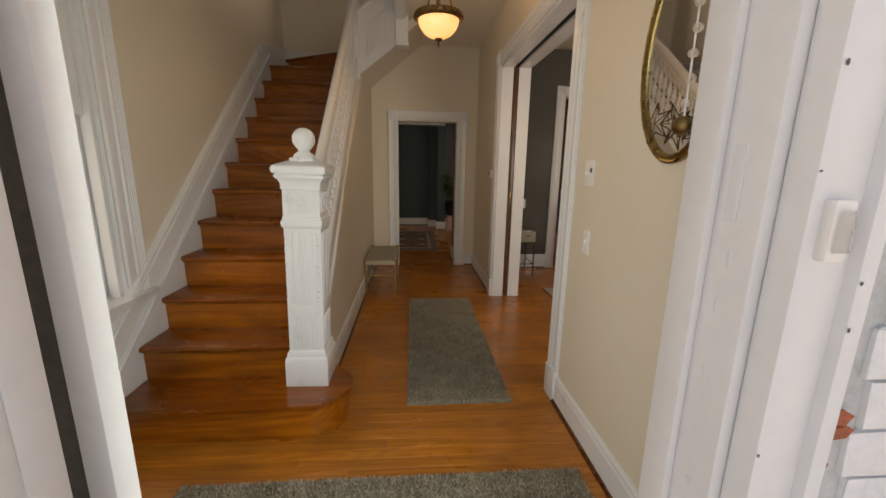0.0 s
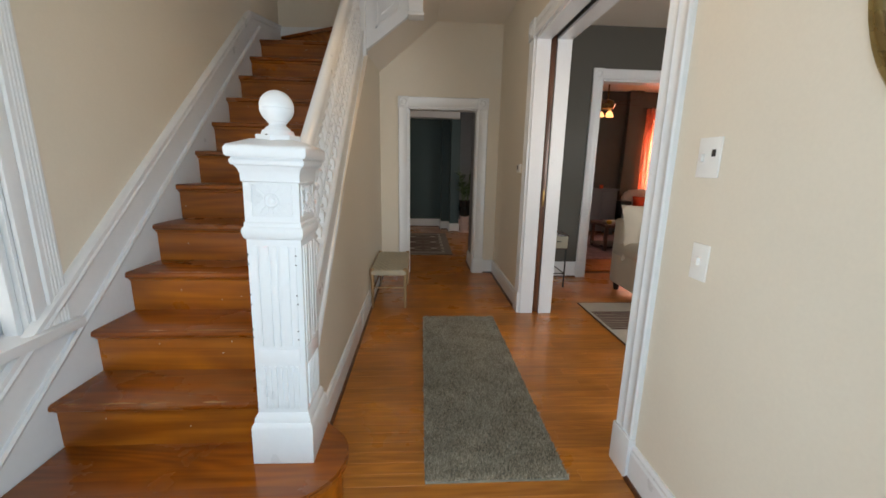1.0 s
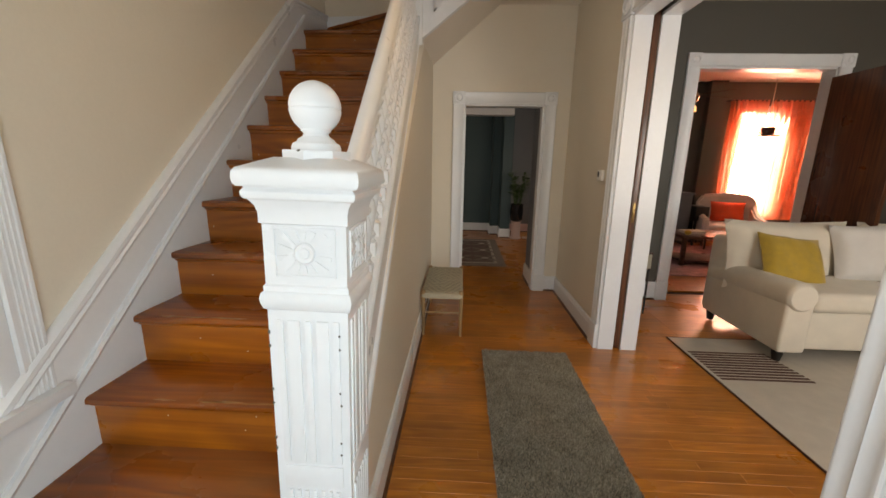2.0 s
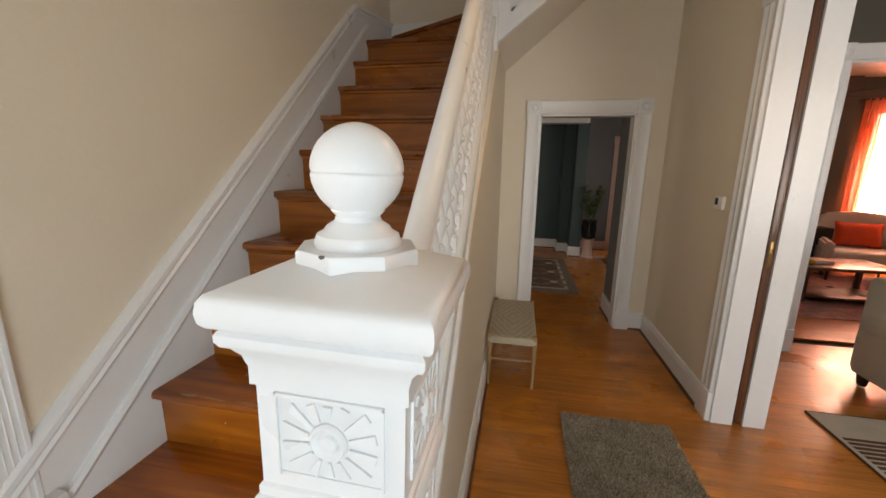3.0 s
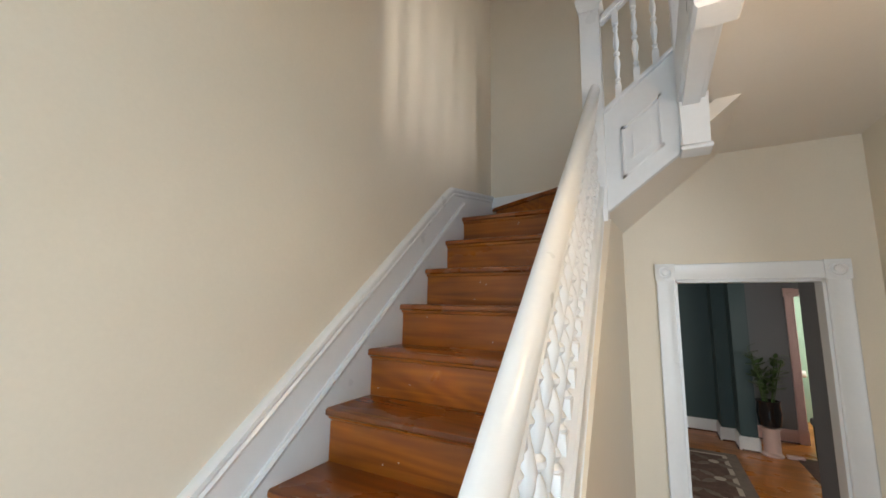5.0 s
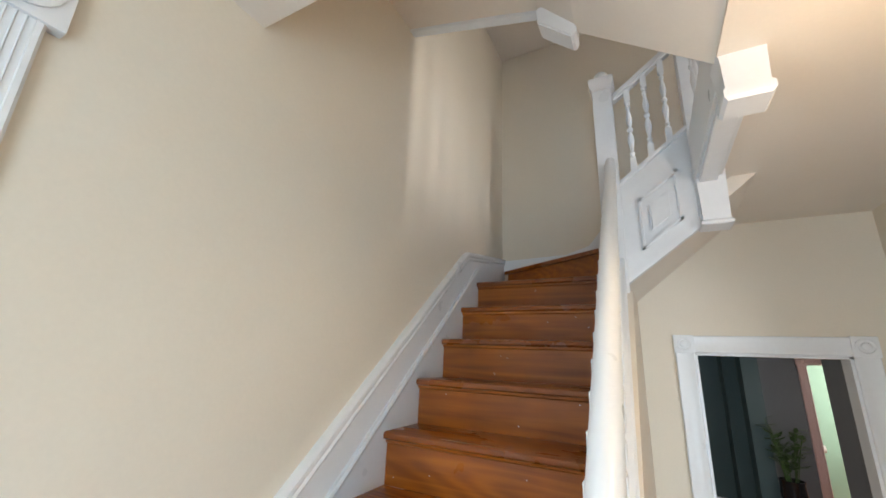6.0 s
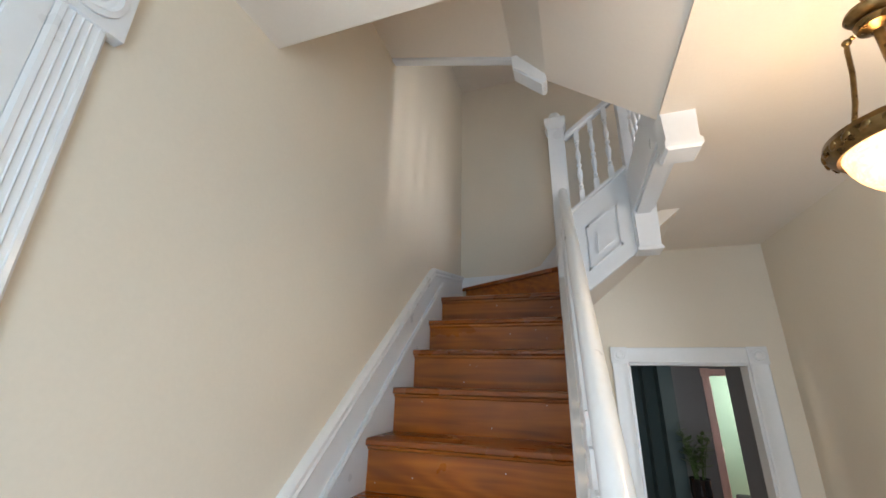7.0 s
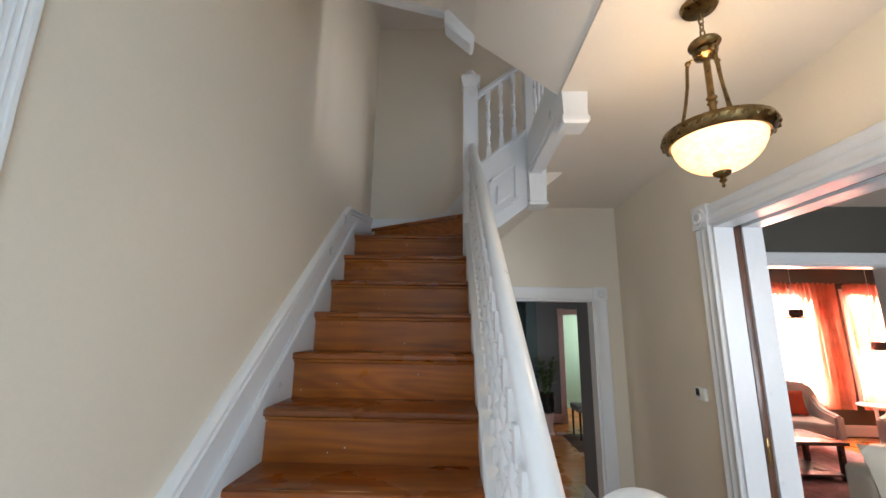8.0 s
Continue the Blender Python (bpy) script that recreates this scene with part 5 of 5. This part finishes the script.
part("cover", moved(pillow(0.46, 0.46, 0.15), Matrix.Translation((3.10, 4.26, 0.74)) @ Matrix.Rotation(radians(-20), 4, "X") @ Matrix.Rotation(radians(-14), 4, "Z")), GREYCLOTH, white_p)

side = thing("side_table", "small dark wooden side table on thin black legs", "table")
part("box", box(1.44, 1.69, 4.70, 5.08, 0.44, 0.60, 0.004), WALNUT, side)
part("drawer_front", box(1.452, 1.678, 4.688, 4.70, 0.452, 0.585, 0.003), ROPEDARK, side, "pale grey drawer front")
part("pull", box(1.55, 1.60, 4.674, 4.688, 0.525, 0.535, 0.003), BLACKW, side, "small black pull")
for x in (1.455, 1.675):
    for y in (4.715, 5.065):
        part("leg", tube([(x, y, 0), (x, y, 0.44)], 0.009, 8, (1, 0, 0)), BLACKW, side)
part("brace", tube([(1.455, 4.715, 0.16), (1.675, 4.715, 0.16)], 0.006, 8), BLACKW, side)
for x in (1.455, 1.675):
    part("brace", tube([(x, 4.715, 0.16), (x, 5.065, 0.16)], 0.006, 8, (0.3, 0, 1)), BLACKW, side)

# ---- sitting room with the orange curtains ----
part("pink_rug", box(2.35, 5.2, 6.06, 8.1, 0.0, 0.010, 0.004), PINKRUG, None, "faded pink oriental rug on the sitting room floor", category="rug")
table = thing("coffee_table", "dark wooden coffee table with a low shelf", "table")
part("top", box(3.0, 4.0, 6.55, 7.15, 0.40, 0.44, 0.006), WALNUT, table)
part("shelf", box(3.04, 3.96, 6.59, 7.11, 0.06, 0.085, 0.004), WALNUT, table)
for x in (3.04, 3.92):
    for y in (6.59, 7.07):
        part("leg", box(x, x + 0.05, y, y + 0.05, 0.01, 0.40, 0.004), WALNUT, table)
part("book", box(3.15, 3.42, 6.75, 6.95, 0.44, 0.475, 0.003), OATMEAL, None, "pale book lying on the coffee table", category="book")
part("gourd", ball((3.12, 6.66, 0.475), 0.04, None, (1.2, 1, 0.9)), SHADEP, None, "small yellow gourd on the coffee table", category="ornament")


def armchair(label, m, with_pillow):
    ob = thing("armchair", label, "armchair", "sitting room armchairs")
    part("seat", moved(cushion(-0.36, 0.36, -0.38, 0.34, 0.26, 0.44, 0.05), m), GREYCLOTH, ob)
    back = prism([(-0.40, 0.40), (0.40, 0.40), (0.44, 0.78), (0.36, 0.90), (0.0, 0.94), (-0.36, 0.90), (-0.44, 0.78)], "y", 0.26, 0.40, 0.03)
    part("back", moved(back, m), GREYCLOTH, ob)
    for s in (-1, 1):
        part("arm", moved(prism([(-0.40, 0.24), (0.36, 0.24), (0.36, 0.84), (0.24, 0.70), (0.0, 0.58), (-0.40, 0.55)], "x", s * 0.40 - 0.05, s * 0.40 + 0.05, 0.025), m), GREYCLOTH, ob)
        for y in (-0.34, 0.32):
            part("leg", moved(lathe([(0.014, 0), (0.024, 0.25)], (s * 0.36, y, 0.0), 10), m), BLACKW, ob)
    if with_pillow:
        p = thing("throw_pillow", "coral orange throw pillow on the armchair", "pillow")
        part("cover", moved(pillow(0.52, 0.36, 0.15), m @ Matrix.Translation((0.0, 0.16, 0.62)) @ Matrix.Rotation(radians(-16), 4, "X")), ORANGEP, p)


armchair("pale grey armchair with curved arms by the window", Matrix.Translation((4.52, 7.95, 0)) @ Matrix.Rotation(radians(-20), 4, "Z"), True)
armchair("pale grey armchair beside the second window", Matrix.Translation((5.75, 7.2, 0)) @ Matrix.Rotation(radians(-60), 4, "Z"), False)
cab = thing("cabinet", "dark grey painted cabinet against the wall", "cabinet")
part("body", box(3.35, 4.0, 8.18, 8.58, 0.08, 0.90, 0.004), BLUEGREY, cab)
part("top", box(3.32, 4.03, 8.15, 8.59, 0.90, 0.93, 0.004), BLUEGREY, cab)
for x in (3.37, 3.685):
    part("door", box(x, x + 0.295, 8.165, 8.18, 0.14, 0.86, 0.004), BLUEGREY, cab)
for x in (3.36, 3.93):
    part("foot", box(x, x + 0.06, 8.2, 8.56, 0.0, 0.08), BLUEGREY, cab)
round_table = thing("round_table", "small round white table beside the window", "table")
part("top", lathe([(0.20, 0.580), (0.215, 0.588), (0.215, 0.602), (0.20, 0.608)], (5.92, 8.08, 0), 28), TRIM, round_table)
part("column", lathe([(0.030, 0.02), (0.022, 0.10), (0.022, 0.50), (0.035, 0.58)], (5.92, 8.08, 0), 14), TRIM, round_table)
part("foot_plate", lathe([(0.15, 0.0), (0.15, 0.012), (0.05, 0.03), (0.03, 0.03)], (5.92, 8.08, 0), 24), TRIM, round_table)
candle = thing("candle", "short orange candle on the cabinet", "candle")
part("wax", lathe([(0.035, 0.93), (0.035, 1.0), (0.03, 1.005)], (3.72, 8.32, 0), 16), ORANGEP, candle)
stand = thing("record_stand", "black wooden stand in the corner", "stand")
part("box", box(4.02, 4.24, 8.05, 8.46, 0.45, 0.70, 0.004), BLACKW, stand)
for x in (4.03, 4.20):
    for y in (8.06, 8.42):
        part("leg", box(x, x + 0.03, y, y + 0.03, 0, 0.45), BLACKW, stand)
fan = thing("ceiling_fan", "ceiling fan with dark wooden blades and small lamps", "ceiling fan")
FX, FY = 3.05, 7.0
part("rod", tube([(FX, FY, RCEIL), (FX, FY, 2.36)], 0.012, 10, (1, 0, 0)), BRASS, fan)
part("motor", lathe([(0.04, 2.24), (0.10, 2.26), (0.12, 2.32), (0.09, 2.38), (0.03, 2.40)], (FX, FY, 0), 20), BRASS, fan)
for i in range(5):
    m = Matrix.Translation((FX, FY, 2.34)) @ Matrix.Rotation(radians(72 * i + 10), 4, "Z") @ Matrix.Rotation(radians(10), 4, "X")
    part("blade", moved(prism([(0.13, -0.04), (0.55, -0.065), (0.58, 0.0), (0.55, 0.065), (0.13, 0.04)], "z", -0.004, 0.004, 0.002), m), WALNUT, fan)
for i in range(3):
    a = radians(120 * i + 30)
    part("lamp_shade", lathe([(0.02, 2.22), (0.05, 2.18), (0.055, 2.14)], (FX + 0.09 * math.cos(a), FY + 0.09 * math.sin(a), 0), 14), ALABASTER, fan, "small glowing amber shade")

for n, (wx0, wx1) in enumerate(((4.83, 5.64), (6.28, 7.0))):
    w = thing("window_2" if n == 0 else "window_3", "white painted sash window behind sheer curtains", "window", kind="structure")
    part("window_frame", boxes([(wx0 - 0.08, wx0, FAR - 0.02, FAR + 0.1, 0.55, 2.35), (wx1, wx1 + 0.08, FAR - 0.02, FAR + 0.1, 0.55, 2.35), (wx0 - 0.08, wx1 + 0.08, FAR - 0.02, FAR + 0.1, 2.35, 2.44), (wx0 - 0.1, wx1 + 0.1, FAR - 0.06, FAR + 0.1, 0.50, 0.55)], 0.004), TRIM, w)
    part("sash", boxes([(wx0, wx1, FAR + 0.06, FAR + 0.09, 1.42, 1.47), (wx0, wx0 + 0.04, FAR + 0.06, FAR + 0.09, 0.55, 2.35), (wx1 - 0.04, wx1, FAR + 0.06, FAR + 0.09, 0.55, 2.35)], 0.003), TRIM, w)
    p = part("pane", box(wx0, wx1, FAR + 0.072, FAR + 0.078, 0.55, 2.35), PANE, w)
    p.visible_shadow = False
    rod = thing("curtain_rod", "thin black curtain rod above the window", "curtain rod")
    part("bar", tube([(wx0 - (0.30, 0.12)[n], FAR - 0.11, 2.52), (wx1 + (0.42, 0.34)[n], FAR - 0.11, 2.52)], 0.011, 10), BLACKW, rod)
    for x in (wx0 - (0.28, 0.11)[n], wx1 + (0.41, 0.32)[n]):
        part("bracket", boxes([(x - 0.01, x + 0.01, FAR - 0.12, FAR, 2.50, 2.515)]), BLACKW, rod)
    for half in range(2):
        c = thing("curtain", "sheer orange curtain panel drawn before the window", "curtain", "orange curtains")
        a, b = (wx0 - (0.26, 0.10)[n], (wx0 + wx1) / 2 - 0.02) if half == 0 else ((wx0 + wx1) / 2 + 0.02, wx1 + (0.40, 0.30)[n])
        bm = bmesh.new()
        cols_, rows_ = 60, 10
        vs = [[bm.verts.new((a + (b - a) * i / cols_ + 0.012 * math.sin(j * 0.9 + i), FAR - 0.11 + 0.028 * math.sin(i * 0.95 + n) + 0.010 * math.sin(i * 2.3 + j * 0.4), 2.53 - 2.08 * j / rows_)) for i in range(cols_ + 1)] for j in range(rows_ + 1)]
        for j in range(rows_):
            for i in range(cols_):
                bm.faces.new((vs[j][i], vs[j][i + 1], vs[j + 1][i + 1], vs[j + 1][i]))
        part("panel", bm, VOILE, c)
    pl = thing("hanging_planter", "dark pot in a white macrame hanger before the window", "planter")
    hx, hz = ((wx0 + wx1) / 2 - 0.10, 1.93) if n == 0 else (wx0 + 0.12, 1.42)
    part("pot", lathe([(0.07, hz), (0.10, hz + 0.02), (0.11, hz + 0.12), (0.10, hz + 0.13)], (hx, FAR - 0.30, 0), 16), WALNUT, pl)
    part("tray", box(hx - 0.15, hx + 0.15, FAR - 0.40, FAR - 0.20, hz - 0.02, hz, 0.004), OATMEAL, pl)
    for dx in (-0.14, 0.14):
        part("cord", tube([(hx + dx, FAR - 0.30, hz - 0.01), (hx, FAR - 0.30, hz + 0.55), (hx, FAR - 0.30, RCEIL)], 0.005, 6), OATMEAL, pl)
structure("backdrop", box(4.0, 8.5, 10.2, 10.21, -0.5, 4.5), BRIGHT, "bright overexposed daylight outside the windows", "backdrop")

# ---- dining room ----
drug = thing("oriental_rug", "faded brown oriental rug with a pale border", "rug")
part("field", box(-1.6, 0.40, 6.46, 8.0, 0.0, 0.010, 0.003), OLDRUG, drug)
part("border", boxes([(-1.75, 0.556, 6.28, 6.415, 0.0, 0.010), (-1.75, 0.556, 8.04, 8.14, 0.0, 0.010), (0.445, 0.556, 6.415, 8.04, 0.0, 0.010)]), RUGPALE, drug, "mauve grey outer border")
part("cream_line", boxes([(-1.75, 0.445, 6.415, 6.46, 0.0, 0.0105), (-1.75, 0.445, 8.0, 8.04, 0.0, 0.0105), (0.40, 0.445, 6.46, 8.0, 0.0, 0.0105)]), OATMEAL, drug, "narrow cream line inside the border")
for i in range(15):  # interlaced scroll pattern
    cx, cy = -1.15 + (i % 5) * 0.36, 6.72 + (i // 5) * 0.52
    for turn in (0, 1, 2, 3):
        a = radians(45 + 90 * turn)
        petal = [(0.05, 0), (0.12, 0.045), (0.20, 0.03), (0.25, 0), (0.20, -0.03), (0.12, -0.045)]
        part("medallion", prism([(cx + u * math.cos(a) - v * math.sin(a), cy + u * math.sin(a) + v * math.cos(a)) for u, v in petal], "z", 0.0085, 0.0115 + 0.0002 * turn), RUGPALE, drug)
    part("medallion", lathe([(0.055, 0.0085), (0.055, 0.0112)], (cx, cy, 0), 8), OATMEAL, drug)
plant = thing("potted_plant", "leafy green plant in a glossy black pot", "plant")
PXX, PYY = 0.955, 8.36
part("stand", lathe([(0.10, 0.0), (0.11, 0.02), (0.085, 0.05), (0.085, 0.30), (0.10, 0.33)], (PXX, PYY, 0), 20), BEIGEPAD, plant, "pale pink plinth")
part("pot", lathe([(0.07, 0.33), (0.11, 0.36), (0.125, 0.50), (0.115, 0.62), (0.125, 0.65), (0.110, 0.65), (0.10, 0.60)], (PXX, PYY, 0), 24), BLACKPOT, plant)
random.seed(8)
for i in range(14):
    a, r, h = random.uniform(0, 6.28), random.uniform(0.04, 0.20), random.uniform(0.20, 0.66)
    tip = Vector((PXX + r * math.cos(a), PYY + r * math.sin(a), 0.64 + h))
    foot = Vector((PXX + 0.3 * r * math.cos(a), PYY + 0.3 * r * math.sin(a), 0.60))
    part("stem", tube([foot, foot.lerp(tip, 0.5) + Vector((0, 0, 0.04)), tip], 0.005, 6, (0.5, 0.5, 0.1)), LEAF, plant)
    for k in range(7):
        at = foot.lerp(tip, 0.35 + 0.11 * k)
        m = Matrix.Translation(at) @ Matrix.Rotation(random.uniform(0, 6.28), 4, "Z") @ Matrix.Rotation(random.uniform(-0.9, 0.2), 4, "Y")
        s = random.uniform(0.09, 0.15)
        part("leaf", moved(prism([(0, 0), (s * 0.35, -s * 0.26), (s * 0.75, -s * 0.2), (s, 0), (s * 0.75, s * 0.2), (s * 0.35, s * 0.26)], "z", -0.001, 0.001), m), LEAF, plant, smooth=False)
part("floor_vent", box(1.09, 1.25, 8.34, 8.42, 0.0, 0.03, 0.004), BEIGEPAD, None, "low pale pink floor tray beside the plant", category="tray")
chair = thing("dining_chair", "dark grey upholstered chair in the dining room", "chair")
part("seat", cushion(1.34, 1.78, 8.00, 8.44, 0.40, 0.50, 0.04), BLUEGREY, chair)
part("back", cushion(1.70, 1.78, 8.00, 8.44, 0.45, 0.95, 0.03), BLUEGREY, chair)
for x in (1.38, 1.74):
    for y in (8.03, 8.40):
        part("leg", lathe([(0.014, 0), (0.02, 0.41)], (x, y, 0), 10), BLACKW, chair)
part("small_rug", box(1.18, 1.92, 7.5, 8.42, 0.0, 0.010, 0.003), OLDRUG, None, "dark patterned rug under the dining chair", category="rug")
paper = thing("paper_holder", "white paper roll on a wall holder", "paper roll")
part("roll", tube([(1.72, 10.38, 0.75), (1.84, 10.38, 0.75)], 0.055, 16), PLASTIC, paper)
part("holder", boxes([(1.70, 1.72, 10.36, 10.5, 0.73, 0.77)]), PLASTIC, paper)

# ---- painted brick beside the front door ----
porch_wall = structure("wall_porch", boxes([(DX1 + 0.08, 2.6, FRONT0 - 0.008, FRONT0 + 0.02, LOW, 3.0), (-2.6, DX0 - 0.08, FRONT0 - 0.008, FRONT0 + 0.02, LOW, 3.0)]), MORTAR_SHADE, "painted brick wall with chipped paint, light and casing shade in its colours", "wall")


def brick_mesh(name, mat, seed):
    random.seed(seed)
    bm = box(-0.106, 0.106, -0.006, 0.016, -0.0358, 0.0358, 0.0025)
    for v in bm.verts:
        v.co += Vector((random.uniform(-1, 1), random.uniform(-1, 1), random.uniform(-1, 1))) * 0.0016
    return mesh_of(name, bm, mat, True)


kinds = [brick_mesh("brick", BRICKP, s) for s in (1, 2, 3)]
random.seed(21)
for side, x0 in ((1, DX1 + 0.085), (-1, DX0 - 0.085)):
    for r in range(34):
        for c in range(4):
            # bricks start past a bare grey strip that stands for the casing's shade
            cx = x0 + side * (0.165 + (0.0 if r % 2 else 0.012) + c * 0.215)
            if abs(cx - x0) < 0.10:
                continue
            b = new("brick", random.choice(kinds))
            b.location = (cx, FRONT0 - 0.010, 0.03 + r * 0.074)
            b.parent = porch_wall
for x, z, s in ((0.672, 1.055, 0.75), (0.682, 1.035, 0.6), (0.668, 0.985, 0.3)):
    m = Matrix.Translation((x, FRONT0 - 0.021, z))
    part("bare_patch", moved(prism([(-0.03 * s, -0.008 * s), (-0.012 * s, -0.020 * s), (0.018 * s, -0.016 * s), (0.034 * s, 0.004 * s), (0.012 * s, 0.016 * s), (-0.018 * s, 0.014 * s)], "y", -0.002, 0.002), m), BAREB, porch_wall, "bare red brick where paint flaked off")

# ---- floor boards ----
def board_mesh(name, wide, mat):
    bm = bmesh.new()
    e = 0.0006
    sec = [(0.0002, -0.018), (wide - 0.0002, -0.018), (wide - 0.0002, -e), (wide - e - 0.0002, 0), (e + 0.0002, 0), (0.0002, -e)]
    return mesh_of(name, prism(sec, "x", 0.0, 1.0, 0.0, bm), mat)


BW = 0.066
shared = board_mesh("floor_board", BW, FLOORW)
random.seed(77)
rows_n = int((BACK + 0.13 - FRONT) / BW) + 1
for r in range(rows_n):
    y = FRONT + r * BW
    x = (WX if y < 1.8 else -0.46) - random.uniform(0.0, 0.5)
    while x < 1.74:
        length = random.uniform(0.85, 2.1)
        length = 1.75 - x if 1.75 - x - length < 0.35 else length
        ob = new("floor_board", shared)
        ob.location, ob.scale = (x, y, random.uniform(-0.0003, 0.0)), (length - 0.0008, 1, 1)
        ob.parent = floor
        x += length
verts, faces = [], []
for x_lo, x_hi, y_lo, y_hi in ((1.75, 8.0, FRONT, LY + 0.13), (-2.5, 8.0, BACK + 0.13, 10.5)):
    r = 0
    while y_lo + r * BW < y_hi:
        y = y_lo + r * BW
        x = x_lo - (random.uniform(0, 0.8) if x_lo < 0 else 0.0)
        while x < x_hi:
            x2 = min(x + random.uniform(0.8, 2.0), x_hi + 0.01)
            k = len(verts)
            verts += [(x, y + 0.0001, 0), (x2 - 0.0008, y + 0.0001, 0), (x2 - 0.0008, y + BW - 0.0001, 0), (x, y + BW - 0.0001, 0), (x, y + 0.0001, -0.018), (x2 - 0.0008, y + 0.0001, -0.018), (x2 - 0.0008, y + BW - 0.0001, -0.018), (x, y + BW - 0.0001, -0.018)]
            faces += [(k, k + 1, k + 2, k + 3), (k + 4, k + 5, k + 1, k), (k + 5, k + 6, k + 2, k + 1), (k + 6, k + 7, k + 3, k + 2), (k + 7, k + 4, k, k + 3)]
            x = x2
        r += 1
me = bpy.data.meshes.new("far_floor_boards")
me.from_pydata(verts, [], faces)
me.materials.append(FLOORW)
rest = new("far_floor_boards", me)
rest.parent = floor
tagged(rest, kind="stuff")
